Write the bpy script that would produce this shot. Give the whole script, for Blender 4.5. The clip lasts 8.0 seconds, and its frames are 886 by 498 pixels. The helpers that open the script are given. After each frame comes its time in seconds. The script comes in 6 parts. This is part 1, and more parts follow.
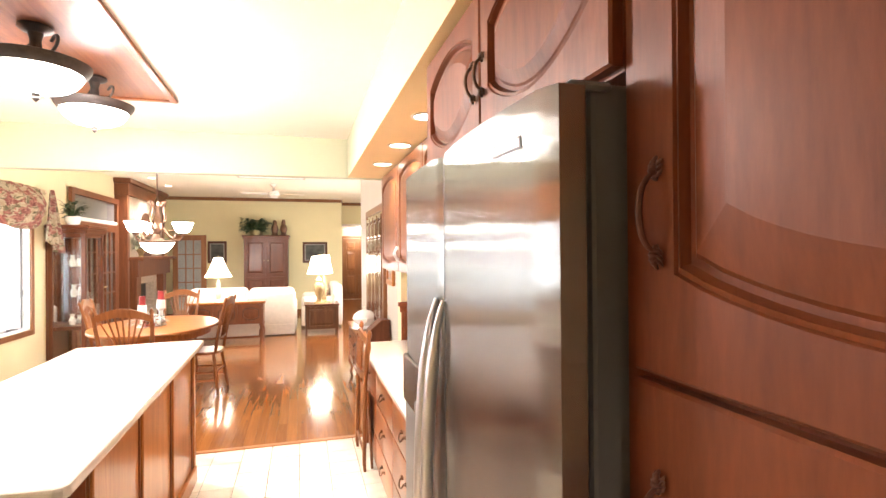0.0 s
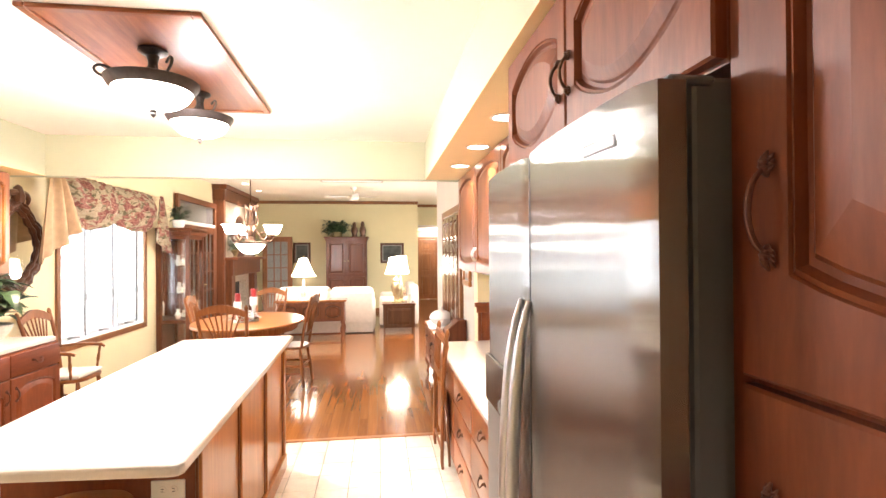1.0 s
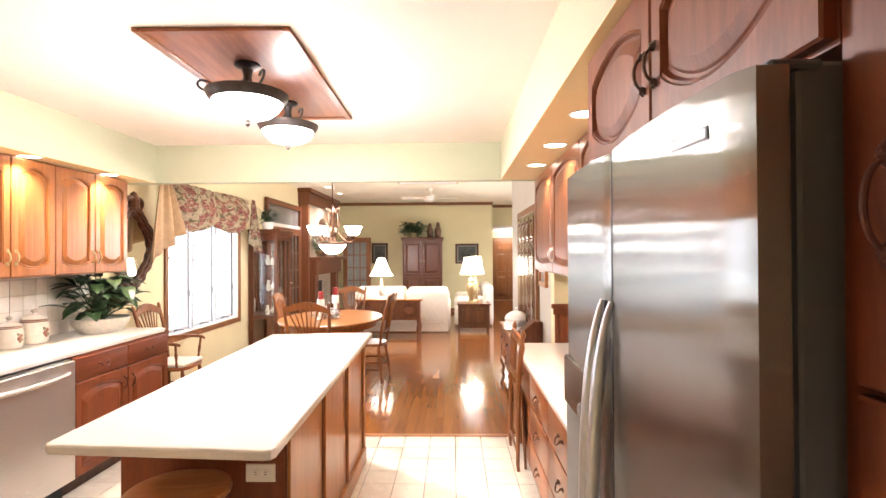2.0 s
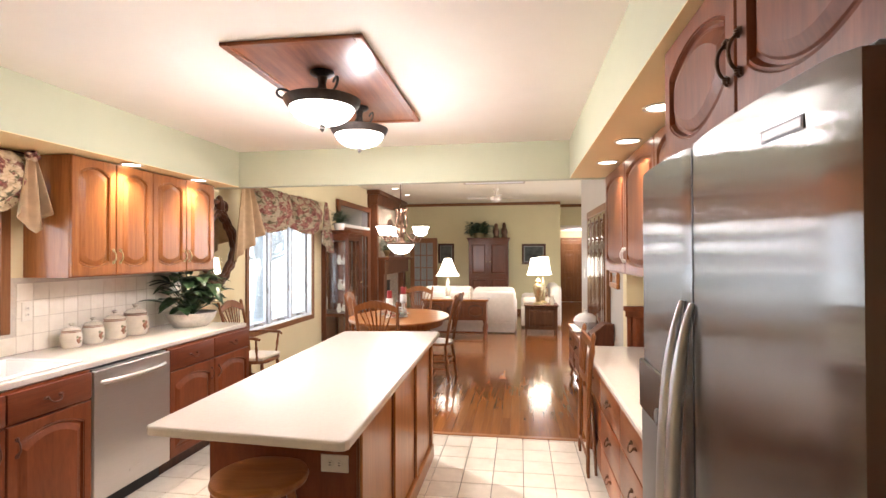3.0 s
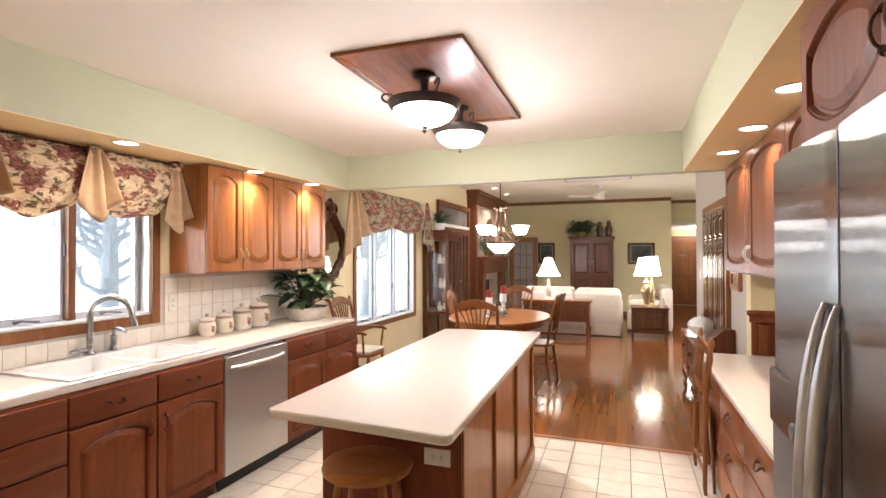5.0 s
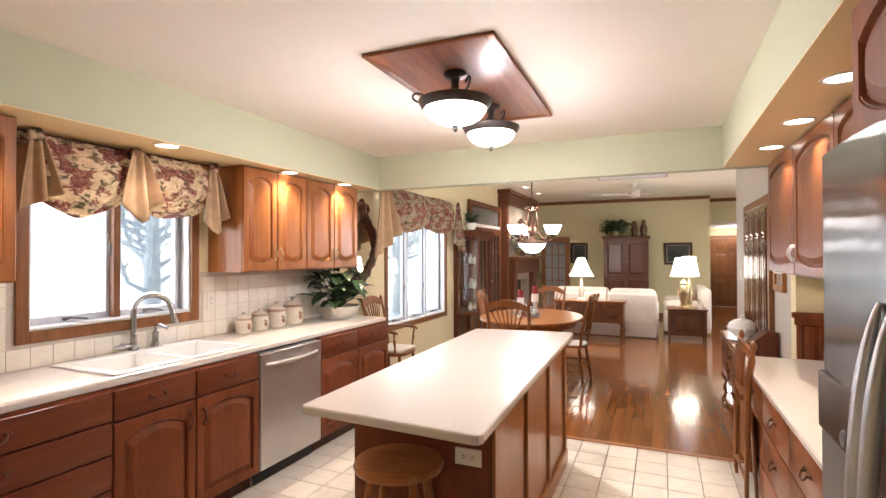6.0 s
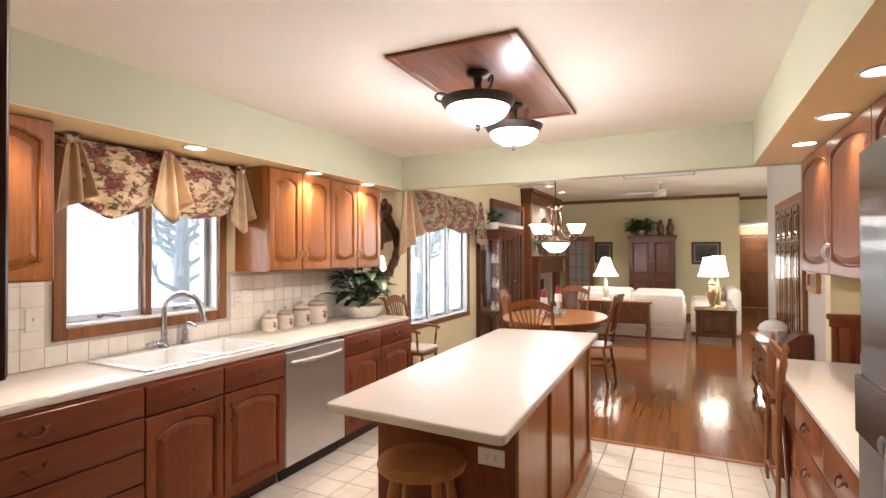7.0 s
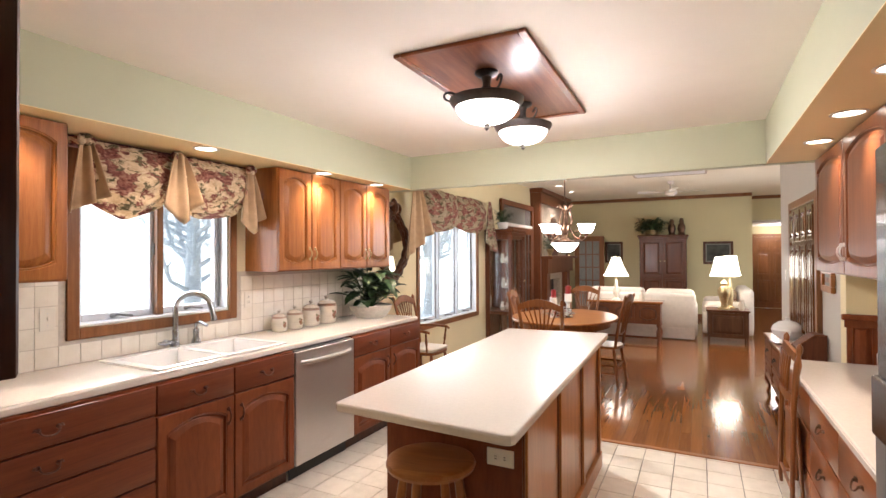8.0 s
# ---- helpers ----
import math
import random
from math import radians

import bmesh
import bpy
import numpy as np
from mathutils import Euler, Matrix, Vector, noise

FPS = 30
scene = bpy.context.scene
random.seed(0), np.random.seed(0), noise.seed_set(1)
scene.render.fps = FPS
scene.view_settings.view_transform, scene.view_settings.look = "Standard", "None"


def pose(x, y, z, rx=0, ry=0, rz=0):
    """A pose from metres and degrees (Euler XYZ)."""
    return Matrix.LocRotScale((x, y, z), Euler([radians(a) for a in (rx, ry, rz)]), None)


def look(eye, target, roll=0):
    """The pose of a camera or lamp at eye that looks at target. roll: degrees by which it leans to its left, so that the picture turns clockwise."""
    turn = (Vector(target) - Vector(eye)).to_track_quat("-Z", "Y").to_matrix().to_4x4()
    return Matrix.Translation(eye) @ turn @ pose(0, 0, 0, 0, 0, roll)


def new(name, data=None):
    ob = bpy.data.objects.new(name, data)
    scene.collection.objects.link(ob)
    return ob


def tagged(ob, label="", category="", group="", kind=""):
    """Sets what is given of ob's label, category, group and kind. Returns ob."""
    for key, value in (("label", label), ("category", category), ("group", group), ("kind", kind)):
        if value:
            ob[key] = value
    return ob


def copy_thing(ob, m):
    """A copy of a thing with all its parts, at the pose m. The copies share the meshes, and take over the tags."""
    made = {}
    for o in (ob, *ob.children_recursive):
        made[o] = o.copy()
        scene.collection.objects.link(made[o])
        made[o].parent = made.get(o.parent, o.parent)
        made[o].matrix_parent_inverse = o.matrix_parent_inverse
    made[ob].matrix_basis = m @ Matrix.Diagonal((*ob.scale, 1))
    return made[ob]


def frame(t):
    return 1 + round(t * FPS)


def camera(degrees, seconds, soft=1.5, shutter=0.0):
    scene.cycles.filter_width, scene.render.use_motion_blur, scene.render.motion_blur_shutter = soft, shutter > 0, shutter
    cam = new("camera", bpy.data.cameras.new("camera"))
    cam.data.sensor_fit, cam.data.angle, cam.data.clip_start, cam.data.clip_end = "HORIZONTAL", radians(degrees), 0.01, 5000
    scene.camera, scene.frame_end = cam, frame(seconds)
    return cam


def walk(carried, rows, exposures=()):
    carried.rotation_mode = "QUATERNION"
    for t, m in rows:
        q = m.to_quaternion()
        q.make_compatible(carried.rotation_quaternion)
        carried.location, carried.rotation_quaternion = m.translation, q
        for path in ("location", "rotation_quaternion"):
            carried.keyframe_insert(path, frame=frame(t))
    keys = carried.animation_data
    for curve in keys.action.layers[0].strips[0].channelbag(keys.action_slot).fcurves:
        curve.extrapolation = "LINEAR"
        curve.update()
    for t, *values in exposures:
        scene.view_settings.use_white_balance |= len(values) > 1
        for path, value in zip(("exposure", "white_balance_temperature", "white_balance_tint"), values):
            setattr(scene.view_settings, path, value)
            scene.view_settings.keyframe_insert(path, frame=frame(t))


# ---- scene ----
cam = camera(83.15, 8.0)
PATH = [
    (0.0, pose(0.002, 0.002, 1.534, 90.17, 0.46, -15.75)),
    (0.5, pose(-0.016, 0.002, 1.533, 90.27, 0.47, -11.96)),
    (1.0, pose(-0.026, -0.006, 1.533, 90.34, 0.41, -7.32)),
    (1.5, pose(-0.031, -0.011, 1.532, 90.44, 0.35, -2.89)),
    (3.0, pose(-0.044, -0.020, 1.526, 90.56, 0.22, 8.72)),
    (3.5, pose(-0.051, -0.025, 1.525, 90.58, 0.17, 12.25)),
    (4.0, pose(-0.052, -0.023, 1.521, 90.62, 0.20, 15.51)),
    (4.5, pose(-0.053, -0.021, 1.521, 90.58, 0.20, 18.01)),
    (5.0, pose(-0.054, -0.017, 1.518, 90.58, 0.18, 20.03)),
    (6.5, pose(-0.058, -0.008, 1.511, 90.60, 0.18, 25.02)),
    (7.0, pose(-0.058, -0.011, 1.513, 90.56, 0.18, 26.14)),
    (7.5, pose(-0.058, -0.007, 1.513, 90.56, 0.21, 26.79)),
    (8.0, pose(-0.058, -0.006, 1.511, 90.58, 0.24, 27.20)),
]
EXPOSURES = [(0.0, 1.25, 6500, 11), (1.0, 1.2, 6400, 11), (1.6, 1.1, 6350, 11), (2.8, 0.38, 6150, 11), (3.5, 0.23, 6150, 11), (4.2, 0.21, 6150, 11), (5.2, 0.15, 6150, 11), (8.0, 0.03, 6150, 11)]
walk(cam, PATH, EXPOSURES)

# ---- world and lights ----
world = bpy.data.worlds.new("sky")
scene.world = world
world.use_nodes = True
wn = world.node_tree.nodes
sky = wn.new("ShaderNodeTexSky")
sky.sky_type = "NISHITA"
sky.sun_disc = False
sky.sun_elevation, sky.sun_rotation = radians(20), radians(306)
wn["Background"].inputs["Strength"].default_value = 0.15
world.node_tree.links.new(sky.outputs["Color"], wn["Background"].inputs["Color"])


def lamp(name, kind, m, power, color=(1, 0.85, 0.66), **kw):
    data = bpy.data.lights.new(name, kind)
    data.energy, data.color = power, color
    for key, value in kw.items():
        if key == "size":
            data.size = value
        elif key == "size_y":
            data.shape, data.size_y = "RECTANGLE", value
        elif key == "spot":
            data.spot_size, data.spot_blend = radians(value), 0.6
        elif key == "soft":
            data.shadow_soft_size = value
    ob = new(name, data)
    ob.matrix_world = m
    return ob


WARM = (1.0, 0.79, 0.62)
SOFT = (1.0, 0.91, 0.88)
DAY = (0.93, 0.96, 1.0)
sun = bpy.data.lights.new("sun", "SUN")
sun.energy, sun.angle, sun.color = 5.0, radians(2.5), (1.0, 0.96, 0.9)
new("sun", sun).matrix_world = look((-6.6, 8.7, 3.0), (0.2, 3.7, 0))
# daylight in the two window openings
lamp("daylight_kitchen", "AREA", look((-3.30, 2.02, 1.60), (0, 2.02, 1.2)), 18, DAY, size=0.95, size_y=0.95)
lamp("daylight_dining", "AREA", look((-3.30, 6.2, 1.30), (0, 6.2, 0.8)), 24, DAY, size=1.7, size_y=1.3)
# fill lamp for the living room, set in an added, unseen window opening
lamp("living_fill", "AREA", look((3.62, 9.7, 1.4), (0, 9.7, 1.0)), 48, DAY, size=2.9, size_y=1.7)
# added passage can, unseen behind the camera, brightens refrigerator and pantry
lamp("can_bulb", "SPOT", pose(0.0, -1.3, 2.478), 58, SOFT, spot=130, soft=0.06)
# bulbs
for y in (2.447, 3.073):
    lamp("bowl_bulb", "POINT", pose(-1.06, y, 2.238), 48, SOFT, soft=0.09)
for x, y, watts in ((-2.69, 2.036, 18), (-2.69, 3.05, 64), (-2.69, 3.79, 64), (-2.69, 0.98, 64), (0.565, 2.26, 40), (0.565, 2.92, 40), (0.565, 3.58, 36)):
    lamp("can_bulb", "SPOT", pose(x, y, 2.15), watts, WARM, spot=125 if x < 0 else 112, soft=0.05)
lamp("shade_bulb", "POINT", pose(-1.34, 8.98, 1.27), 24, SOFT, soft=0.06)
lamp("shade_bulb", "POINT", pose(0.33, 9.62, 1.28), 26, SOFT, soft=0.06)
lamp("chandelier_bulb", "POINT", pose(-1.46, 5.9, 1.98), 8, SOFT, soft=0.08)
# the pair at x = 2.2 is added out of view to lift the room
for x, y in ((-2.51, 9.75), (-2.51, 10.85), (2.2, 8.0), (2.2, 11.0)):
    lamp("can_bulb", "SPOT", pose(x, y, 2.825), 100, SOFT, spot=130, soft=0.06)
lamp("hall_bulb", "POINT", pose(1.7, 15.5, 2.10), 30, SOFT, soft=0.08)


# ---- materials ----
def nodes_of(name, rough=0.5, metal=0.0):
    m = bpy.data.materials.new(name)
    m.use_nodes = True
    n = m.node_tree.nodes
    b = n["Principled BSDF"]
    b.inputs["Roughness"].default_value = rough
    b.inputs["Metallic"].default_value = metal
    return m, n, m.node_tree.links.new, b


def ramp(n, stops):
    r = n.new("ShaderNodeValToRGB")
    while len(r.color_ramp.elements) < len(stops):
        r.color_ramp.elements.new(0.5)
    for e, (p, c) in zip(r.color_ramp.elements, stops):
        e.position, e.color = p, (*c, 1)
    return r


def coords(n, link, scale, rot=(0, 0, 0)):
    c = n.new("ShaderNodeTexCoord")
    mp = n.new("ShaderNodeMapping")
    mp.inputs["Scale"].default_value = scale
    mp.inputs["Rotation"].default_value = [radians(a) for a in rot]
    link(c.outputs["Object"], mp.inputs["Vector"])
    return mp.outputs["Vector"]


def noise_tex(n, link, vec, scale, detail=4, rough=0.55, distort=0.0):
    t = n.new("ShaderNodeTexNoise")
    t.inputs["Scale"].default_value, t.inputs["Detail"].default_value = scale, detail
    t.inputs["Roughness"].default_value, t.inputs["Distortion"].default_value = rough, distort
    link(vec, t.inputs["Vector"])
    return t.outputs["Fac"]


def bump(n, link, b, height, strength, dist=0.002):
    k = n.new("ShaderNodeBump")
    k.inputs["Strength"].default_value, k.inputs["Distance"].default_value = strength, dist
    link(height, k.inputs["Height"])
    link(k.outputs["Normal"], b.inputs["Normal"])


def plain(name, color, rough=0.5, metal=0.0, vary=0.06, scale=9.0, bumpy=0.1, fine=220.0, coat=0.0):
    """Paint, plaster, metal or cloth: two scales of variation and a fine relief."""
    m, n, link, b = nodes_of(name, rough, metal)
    v = coords(n, link, (1, 1, 1))
    a = noise_tex(n, link, v, scale, 5)
    lo, hi = [c * (1 - vary) for c in color], [min(1, c * (1 + vary)) for c in color]
    r = ramp(n, [(0.3, lo), (0.7, hi)])
    link(a, r.inputs["Fac"])
    link(r.outputs["Color"], b.inputs["Base Color"])
    if bumpy:
        bump(n, link, b, noise_tex(n, link, v, fine, 3), bumpy, 0.001)
    b.inputs["Coat Weight"].default_value = coat
    b.inputs["Coat Roughness"].default_value = 0.12
    return m


def wood(name, dark, mid, light, rough=0.35, grain=(14, 14, 0.9), coat=0.25, random_tone=0.0, relief=0.08):
    """Stained timber with long grain (along local z unless grain says otherwise) and pores."""
    m, n, link, b = nodes_of(name, rough)
    v = coords(n, link, grain)
    a = noise_tex(n, link, v, 1.6, 7, 0.6, 0.9)
    r = ramp(n, [(0.25, dark), (0.52, mid), (0.78, light)])
    fine = noise_tex(n, link, coords(n, link, [g * 9 for g in grain]), 1.5, 4, 0.6)
    mix = n.new("ShaderNodeMath")
    mix.operation = "MULTIPLY_ADD"
    link(fine, mix.inputs[0])
    mix.inputs[1].default_value = 0.35
    add = n.new("ShaderNodeMath")
    add.operation = "MULTIPLY_ADD"
    link(a, add.inputs[0])
    add.inputs[1].default_value, add.inputs[2].default_value = 0.8, -0.08
    link(add.outputs[0], mix.inputs[2])
    out = mix.outputs[0]
    if random_tone:
        info = n.new("ShaderNodeObjectInfo")
        sh = n.new("ShaderNodeMath")
        sh.operation = "MULTIPLY_ADD"
        link(info.outputs["Random"], sh.inputs[0])
        sh.inputs[1].default_value = random_tone
        link(out, sh.inputs[2])
        sub = n.new("ShaderNodeMath")
        sub.operation = "SUBTRACT"
        link(sh.outputs[0], sub.inputs[0])
        sub.inputs[1].default_value = random_tone / 2
        out = sub.outputs[0]
    link(out, r.inputs["Fac"])
    link(r.outputs["Color"], b.inputs["Base Color"])
    b.inputs["Coat Weight"].default_value = coat
    b.inputs["Coat Roughness"].default_value = 0.15
    b.inputs["Specular IOR Level"].default_value = 0.228
    bump(n, link, b, fine, relief, 0.001)
    return m


def glow(name, color, strength):
    m, n, link, b = nodes_of(name, 0.4)
    b.inputs["Base Color"].default_value = (0.85, 0.82, 0.76, 1)
    b.inputs["Emission Color"].default_value = (*color, 1)
    b.inputs["Emission Strength"].default_value = strength
    return m


def glass(name, tint=(0.95, 0.97, 0.97), rough=0.02):
    m, n, link, b = nodes_of(name, rough)
    out = n["Material Output"]
    clear, shiny, mixer = n.new("ShaderNodeBsdfTransparent"), n.new("ShaderNodeBsdfGlossy"), n.new("ShaderNodeMixShader")
    clear.inputs["Color"].default_value = (*tint, 1)
    shiny.inputs["Roughness"].default_value = rough
    lw = n.new("ShaderNodeLayerWeight")
    lw.inputs["Blend"].default_value = 0.3
    amount = n.new("ShaderNodeMath")
    amount.operation = "MULTIPLY_ADD"
    link(lw.outputs["Facing"], amount.inputs[0])
    amount.inputs[1].default_value, amount.inputs[2].default_value = 0.18, 0.02
    link(amount.outputs[0], mixer.inputs[0])
    link(clear.outputs[0], mixer.inputs[1])
    link(shiny.outputs[0], mixer.inputs[2])
    link(mixer.outputs[0], out.inputs["Surface"])
    return m


def floral(name, dense=1.0, ground=1.0):
    """Cream cotton with rose, rust and green sprays."""
    m, n, link, b = nodes_of(name, 0.85)
    v = coords(n, link, (dense, 0.75 * dense, 1.25 * dense))
    warp = n.new("ShaderNodeTexNoise")
    warp.inputs["Scale"].default_value = 14
    link(v, warp.inputs["Vector"])
    addv = n.new("ShaderNodeVectorMath")
    addv.operation = "MULTIPLY_ADD"
    link(warp.outputs["Color"], addv.inputs[0])
    addv.inputs[1].default_value = (0.09, 0.09, 0.09)
    link(v, addv.inputs[2])
    w = addv.outputs[0]
    blot = noise_tex(n, link, w, 10, 3, 0.6)
    green = noise_tex(n, link, w, 19, 4, 0.55, 0.5)
    detail = noise_tex(n, link, w, 42, 3, 0.6)
    cream = ramp(n, [(0.35, (0.50 * ground, 0.37 * ground, 0.23 * ground)), (0.6, (0.66 * ground, 0.54 * ground, 0.38 * ground))])
    link(detail, cream.inputs["Fac"])
    rose = ramp(n, [(0.3, (0.10, 0.03, 0.026)), (0.5, (0.29, 0.11, 0.085)), (0.72, (0.50, 0.29, 0.21))])
    link(detail, rose.inputs["Fac"])
    leaf = ramp(n, [(0.3, (0.09, 0.075, 0.04)), (0.7, (0.25, 0.21, 0.12))])
    link(detail, leaf.inputs["Fac"])

    def over(base, top, mask, lo, hi):
        k = ramp(n, [(lo, (0, 0, 0)), (hi, (1, 1, 1))])
        link(mask, k.inputs["Fac"])
        mx = n.new("ShaderNodeMix")
        mx.data_type = "RGBA"
        link(k.outputs["Color"], mx.inputs[0])
        link(base, mx.inputs[6])
        link(top, mx.inputs[7])
        return mx.outputs[2]
    c = over(cream.outputs["Color"], leaf.outputs["Color"], green, 0.535, 0.575)
    c = over(c, rose.outputs["Color"], blot, 0.50, 0.54)
    link(c, b.inputs["Base Color"])
    glow = n.new("ShaderNodeBsdfTranslucent")
    link(c, glow.inputs["Color"])
    both = n.new("ShaderNodeMixShader")
    both.inputs[0].default_value = 0.42
    link(b.outputs[0], both.inputs[1])
    link(glow.outputs[0], both.inputs[2])
    link(both.outputs[0], n["Material Output"].inputs["Surface"])
    bump(n, link, b, noise_tex(n, link, v, 500, 2), 0.2, 0.001)
    return m


def steel(name, lift=1.0, spread=0.2, wave=0.0, haze=0.3):
    """Brushed sheet steel: reflections stay crisp upwards and smear sideways, with a faint rolling of the sheet."""
    m, n, link, b = nodes_of(name, 0.3, 1.0)
    g = n.new("ShaderNodeBsdfAnisotropic")
    g.inputs["Roughness"].default_value, g.inputs["Anisotropy"].default_value = spread, 0.86
    up = n.new("ShaderNodeCombineXYZ")
    up.inputs[2].default_value = 1.0
    link(up.outputs[0], g.inputs["Tangent"])
    f = noise_tex(n, link, coords(n, link, (2, 2, 260)), 5, 4)
    c = ramp(n, [(0.3, [0.43 * lift, 0.42 * lift, 0.415 * lift]), (0.7, [0.49 * lift, 0.48 * lift, 0.475 * lift])])
    link(f, c.inputs["Fac"])
    link(c.outputs["Color"], g.inputs["Color"])
    if wave:
        roll = noise_tex(n, link, coords(n, link, (1, 1.2, 7)), 2.2, 2)
        bp = n.new("ShaderNodeBump")
        bp.inputs["Strength"].default_value, bp.inputs["Distance"].default_value = wave, 0.004
        link(roll, bp.inputs["Height"])
        link(bp.outputs[0], g.inputs["Normal"])
    soft = n.new("ShaderNodeBsdfAnisotropic")
    soft.inputs["Roughness"].default_value = 0.55
    link(c.outputs["Color"], soft.inputs["Color"])
    both = n.new("ShaderNodeMixShader")
    both.inputs[0].default_value = haze
    link(g.outputs[0], both.inputs[1])
    link(soft.outputs[0], both.inputs[2])
    link(both.outputs[0], n["Material Output"].inputs["Surface"])
    return m


def tile_mat(name, lo, hi, rough):
    m, n, link, b = nodes_of(name, rough)
    v = coords(n, link, (1, 1, 1))
    info = n.new("ShaderNodeObjectInfo")
    off = n.new("ShaderNodeVectorMath")
    link(info.outputs["Random"], off.inputs[0])
    link(v, off.inputs[1])
    a = noise_tex(n, link, off.outputs[0], 14, 5)
    mth = n.new("ShaderNodeMath")
    mth.operation = "MULTIPLY_ADD"
    link(info.outputs["Random"], mth.inputs[0])
    mth.inputs[1].default_value = 0.35
    link(a, mth.inputs[2])
    r = ramp(n, [(0.4, lo), (0.85, hi)])
    link(mth.outputs[0], r.inputs["Fac"])
    link(r.outputs["Color"], b.inputs["Base Color"])
    bump(n, link, b, noise_tex(n, link, v, 90, 3), 0.08, 0.001)
    return m


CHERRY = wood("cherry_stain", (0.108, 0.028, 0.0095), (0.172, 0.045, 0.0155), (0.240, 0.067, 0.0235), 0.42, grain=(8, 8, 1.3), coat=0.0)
CHERRY.node_tree.nodes["Principled BSDF"].inputs["Specular IOR Level"].default_value = 0.24
CHERRY_X = wood("cherry_stain_long", (0.085, 0.021, 0.009), (0.145, 0.037, 0.015), (0.205, 0.057, 0.023), 0.42, (0.9, 14, 14), coat=0.08)
# cabinet wood darkened, since the desk-side doors stand in shade
RUSSET = wood("dimmed_russet", (0.098, 0.029, 0.010), (0.150, 0.048, 0.016), (0.21, 0.074, 0.026), 0.36, coat=0.1)
RUSSET_X = wood("russet_stain_long", (0.15, 0.042, 0.014), (0.23, 0.070, 0.022), (0.31, 0.105, 0.036), 0.3, (0.9, 14, 14))
OAK = wood("honey_oak", (0.21, 0.072, 0.020), (0.33, 0.125, 0.036), (0.44, 0.19, 0.062), 0.28)
OAK_X = wood("honey_oak_long", (0.21, 0.072, 0.020), (0.33, 0.125, 0.036), (0.44, 0.19, 0.062), 0.34, (0.9, 14, 14))
CHAIROAK = wood("worn_chair_oak", (0.13, 0.044, 0.014), (0.215, 0.078, 0.025), (0.31, 0.12, 0.042), 0.3)
TRIM = wood("trim_oak", (0.12, 0.045, 0.017), (0.20, 0.082, 0.03), (0.28, 0.12, 0.045), 0.4)
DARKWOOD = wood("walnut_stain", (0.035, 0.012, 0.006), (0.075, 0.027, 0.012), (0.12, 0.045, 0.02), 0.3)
FLOORWOOD = wood("floor_oak", (0.185, 0.062, 0.016), (0.27, 0.098, 0.026), (0.345, 0.135, 0.039), 0.11, (16, 0.8, 16), 0.35, 0.30, 0.012)
WALLPAINT = plain("cream_paint", (0.70, 0.60, 0.37), 0.75, vary=0.02, scale=3, bumpy=0.15)
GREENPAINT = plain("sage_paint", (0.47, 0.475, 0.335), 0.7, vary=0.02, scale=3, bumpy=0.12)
# cream with the golden bounce off the cabinets mixed into the colour
SOFFITBOUNCE = plain("soffit_golden_bounce", (0.80, 0.62, 0.33), 0.7, vary=0.02, scale=3, bumpy=0.12)
OLIVE = plain("olive_paint", (0.62, 0.55, 0.32), 0.75, vary=0.02, scale=3, bumpy=0.12)
WHITEPAINT = plain("white_paint", (0.66, 0.61, 0.54), 0.7, vary=0.02, scale=3, bumpy=0.1)
# off-white darkened to greige, standing in for shade on the closet wall
SHADEDWHITE = plain("shaded_off_white", (0.47, 0.43, 0.375), 0.7, vary=0.02, scale=3, bumpy=0.1)
CEILPAINT = plain("ceiling_paint", (0.83, 0.775, 0.695), 0.8, vary=0.015, scale=4, bumpy=0.7, fine=110)
LIVINGPAINT = plain("living_ceiling_paint", (0.80, 0.745, 0.60), 0.8, vary=0.015, scale=4, bumpy=0.4, fine=110)
COUNTER = plain("solid_surface", (0.69, 0.63, 0.56), 0.22, vary=0.03, scale=60, bumpy=0.02, coat=0.2)
SINKMAT = plain("white_enamel", (0.82, 0.80, 0.77), 0.15, vary=0.01, bumpy=0)
CERAMIC = plain("cream_ceramic", (0.72, 0.66, 0.55), 0.2, vary=0.06, scale=25, bumpy=0.02, coat=0.4)
STEEL = steel("brushed_steel", 0.74, 0.18, 0.14, 0.09)
STEEL_V = steel("brushed_steel_door", 1.5, 0.5, 0.0, 0.35)
CHROME = plain("satin_nickel", (0.66, 0.64, 0.63), 0.34, 1.0, vary=0.03, bumpy=0)
GASKET = plain("black_gasket", (0.012, 0.012, 0.013), 0.5, vary=0.1)
CHARCOAL = plain("charcoal_enamel", (0.14, 0.135, 0.13), 0.42, vary=0.1, scale=4, bumpy=0.25, fine=400)
BRONZE = plain("aged_bronze", (0.15, 0.085, 0.055), 0.38, 0.9, vary=0.4, scale=40, bumpy=0.2)
SLATE = plain("dark_slate_bronze", (0.060, 0.048, 0.044), 0.42, 0.5, vary=0.25, scale=30, bumpy=0.15)
BRASS = plain("aged_brass", (0.52, 0.41, 0.23), 0.38, 1.0, vary=0.2, scale=30, bumpy=0.1)
SHADEGLASS = glow("lit_frosted_glass", (1.0, 0.95, 0.88), 30.0)
BOWLGLASS = glow("lit_alabaster", (1.0, 0.93, 0.82), 14.0)
SHADEGLOW = glow("lit_shade", (1.0, 0.88, 0.68), 4.5)
CANGLOW = glow("can_lens", (1.0, 0.9, 0.75), 9.0)
FLORAL = floral("floral_cotton", 1.1, 1.18)
FLORAL_TAN = floral("floral_tan_cotton", 0.85, 0.74)
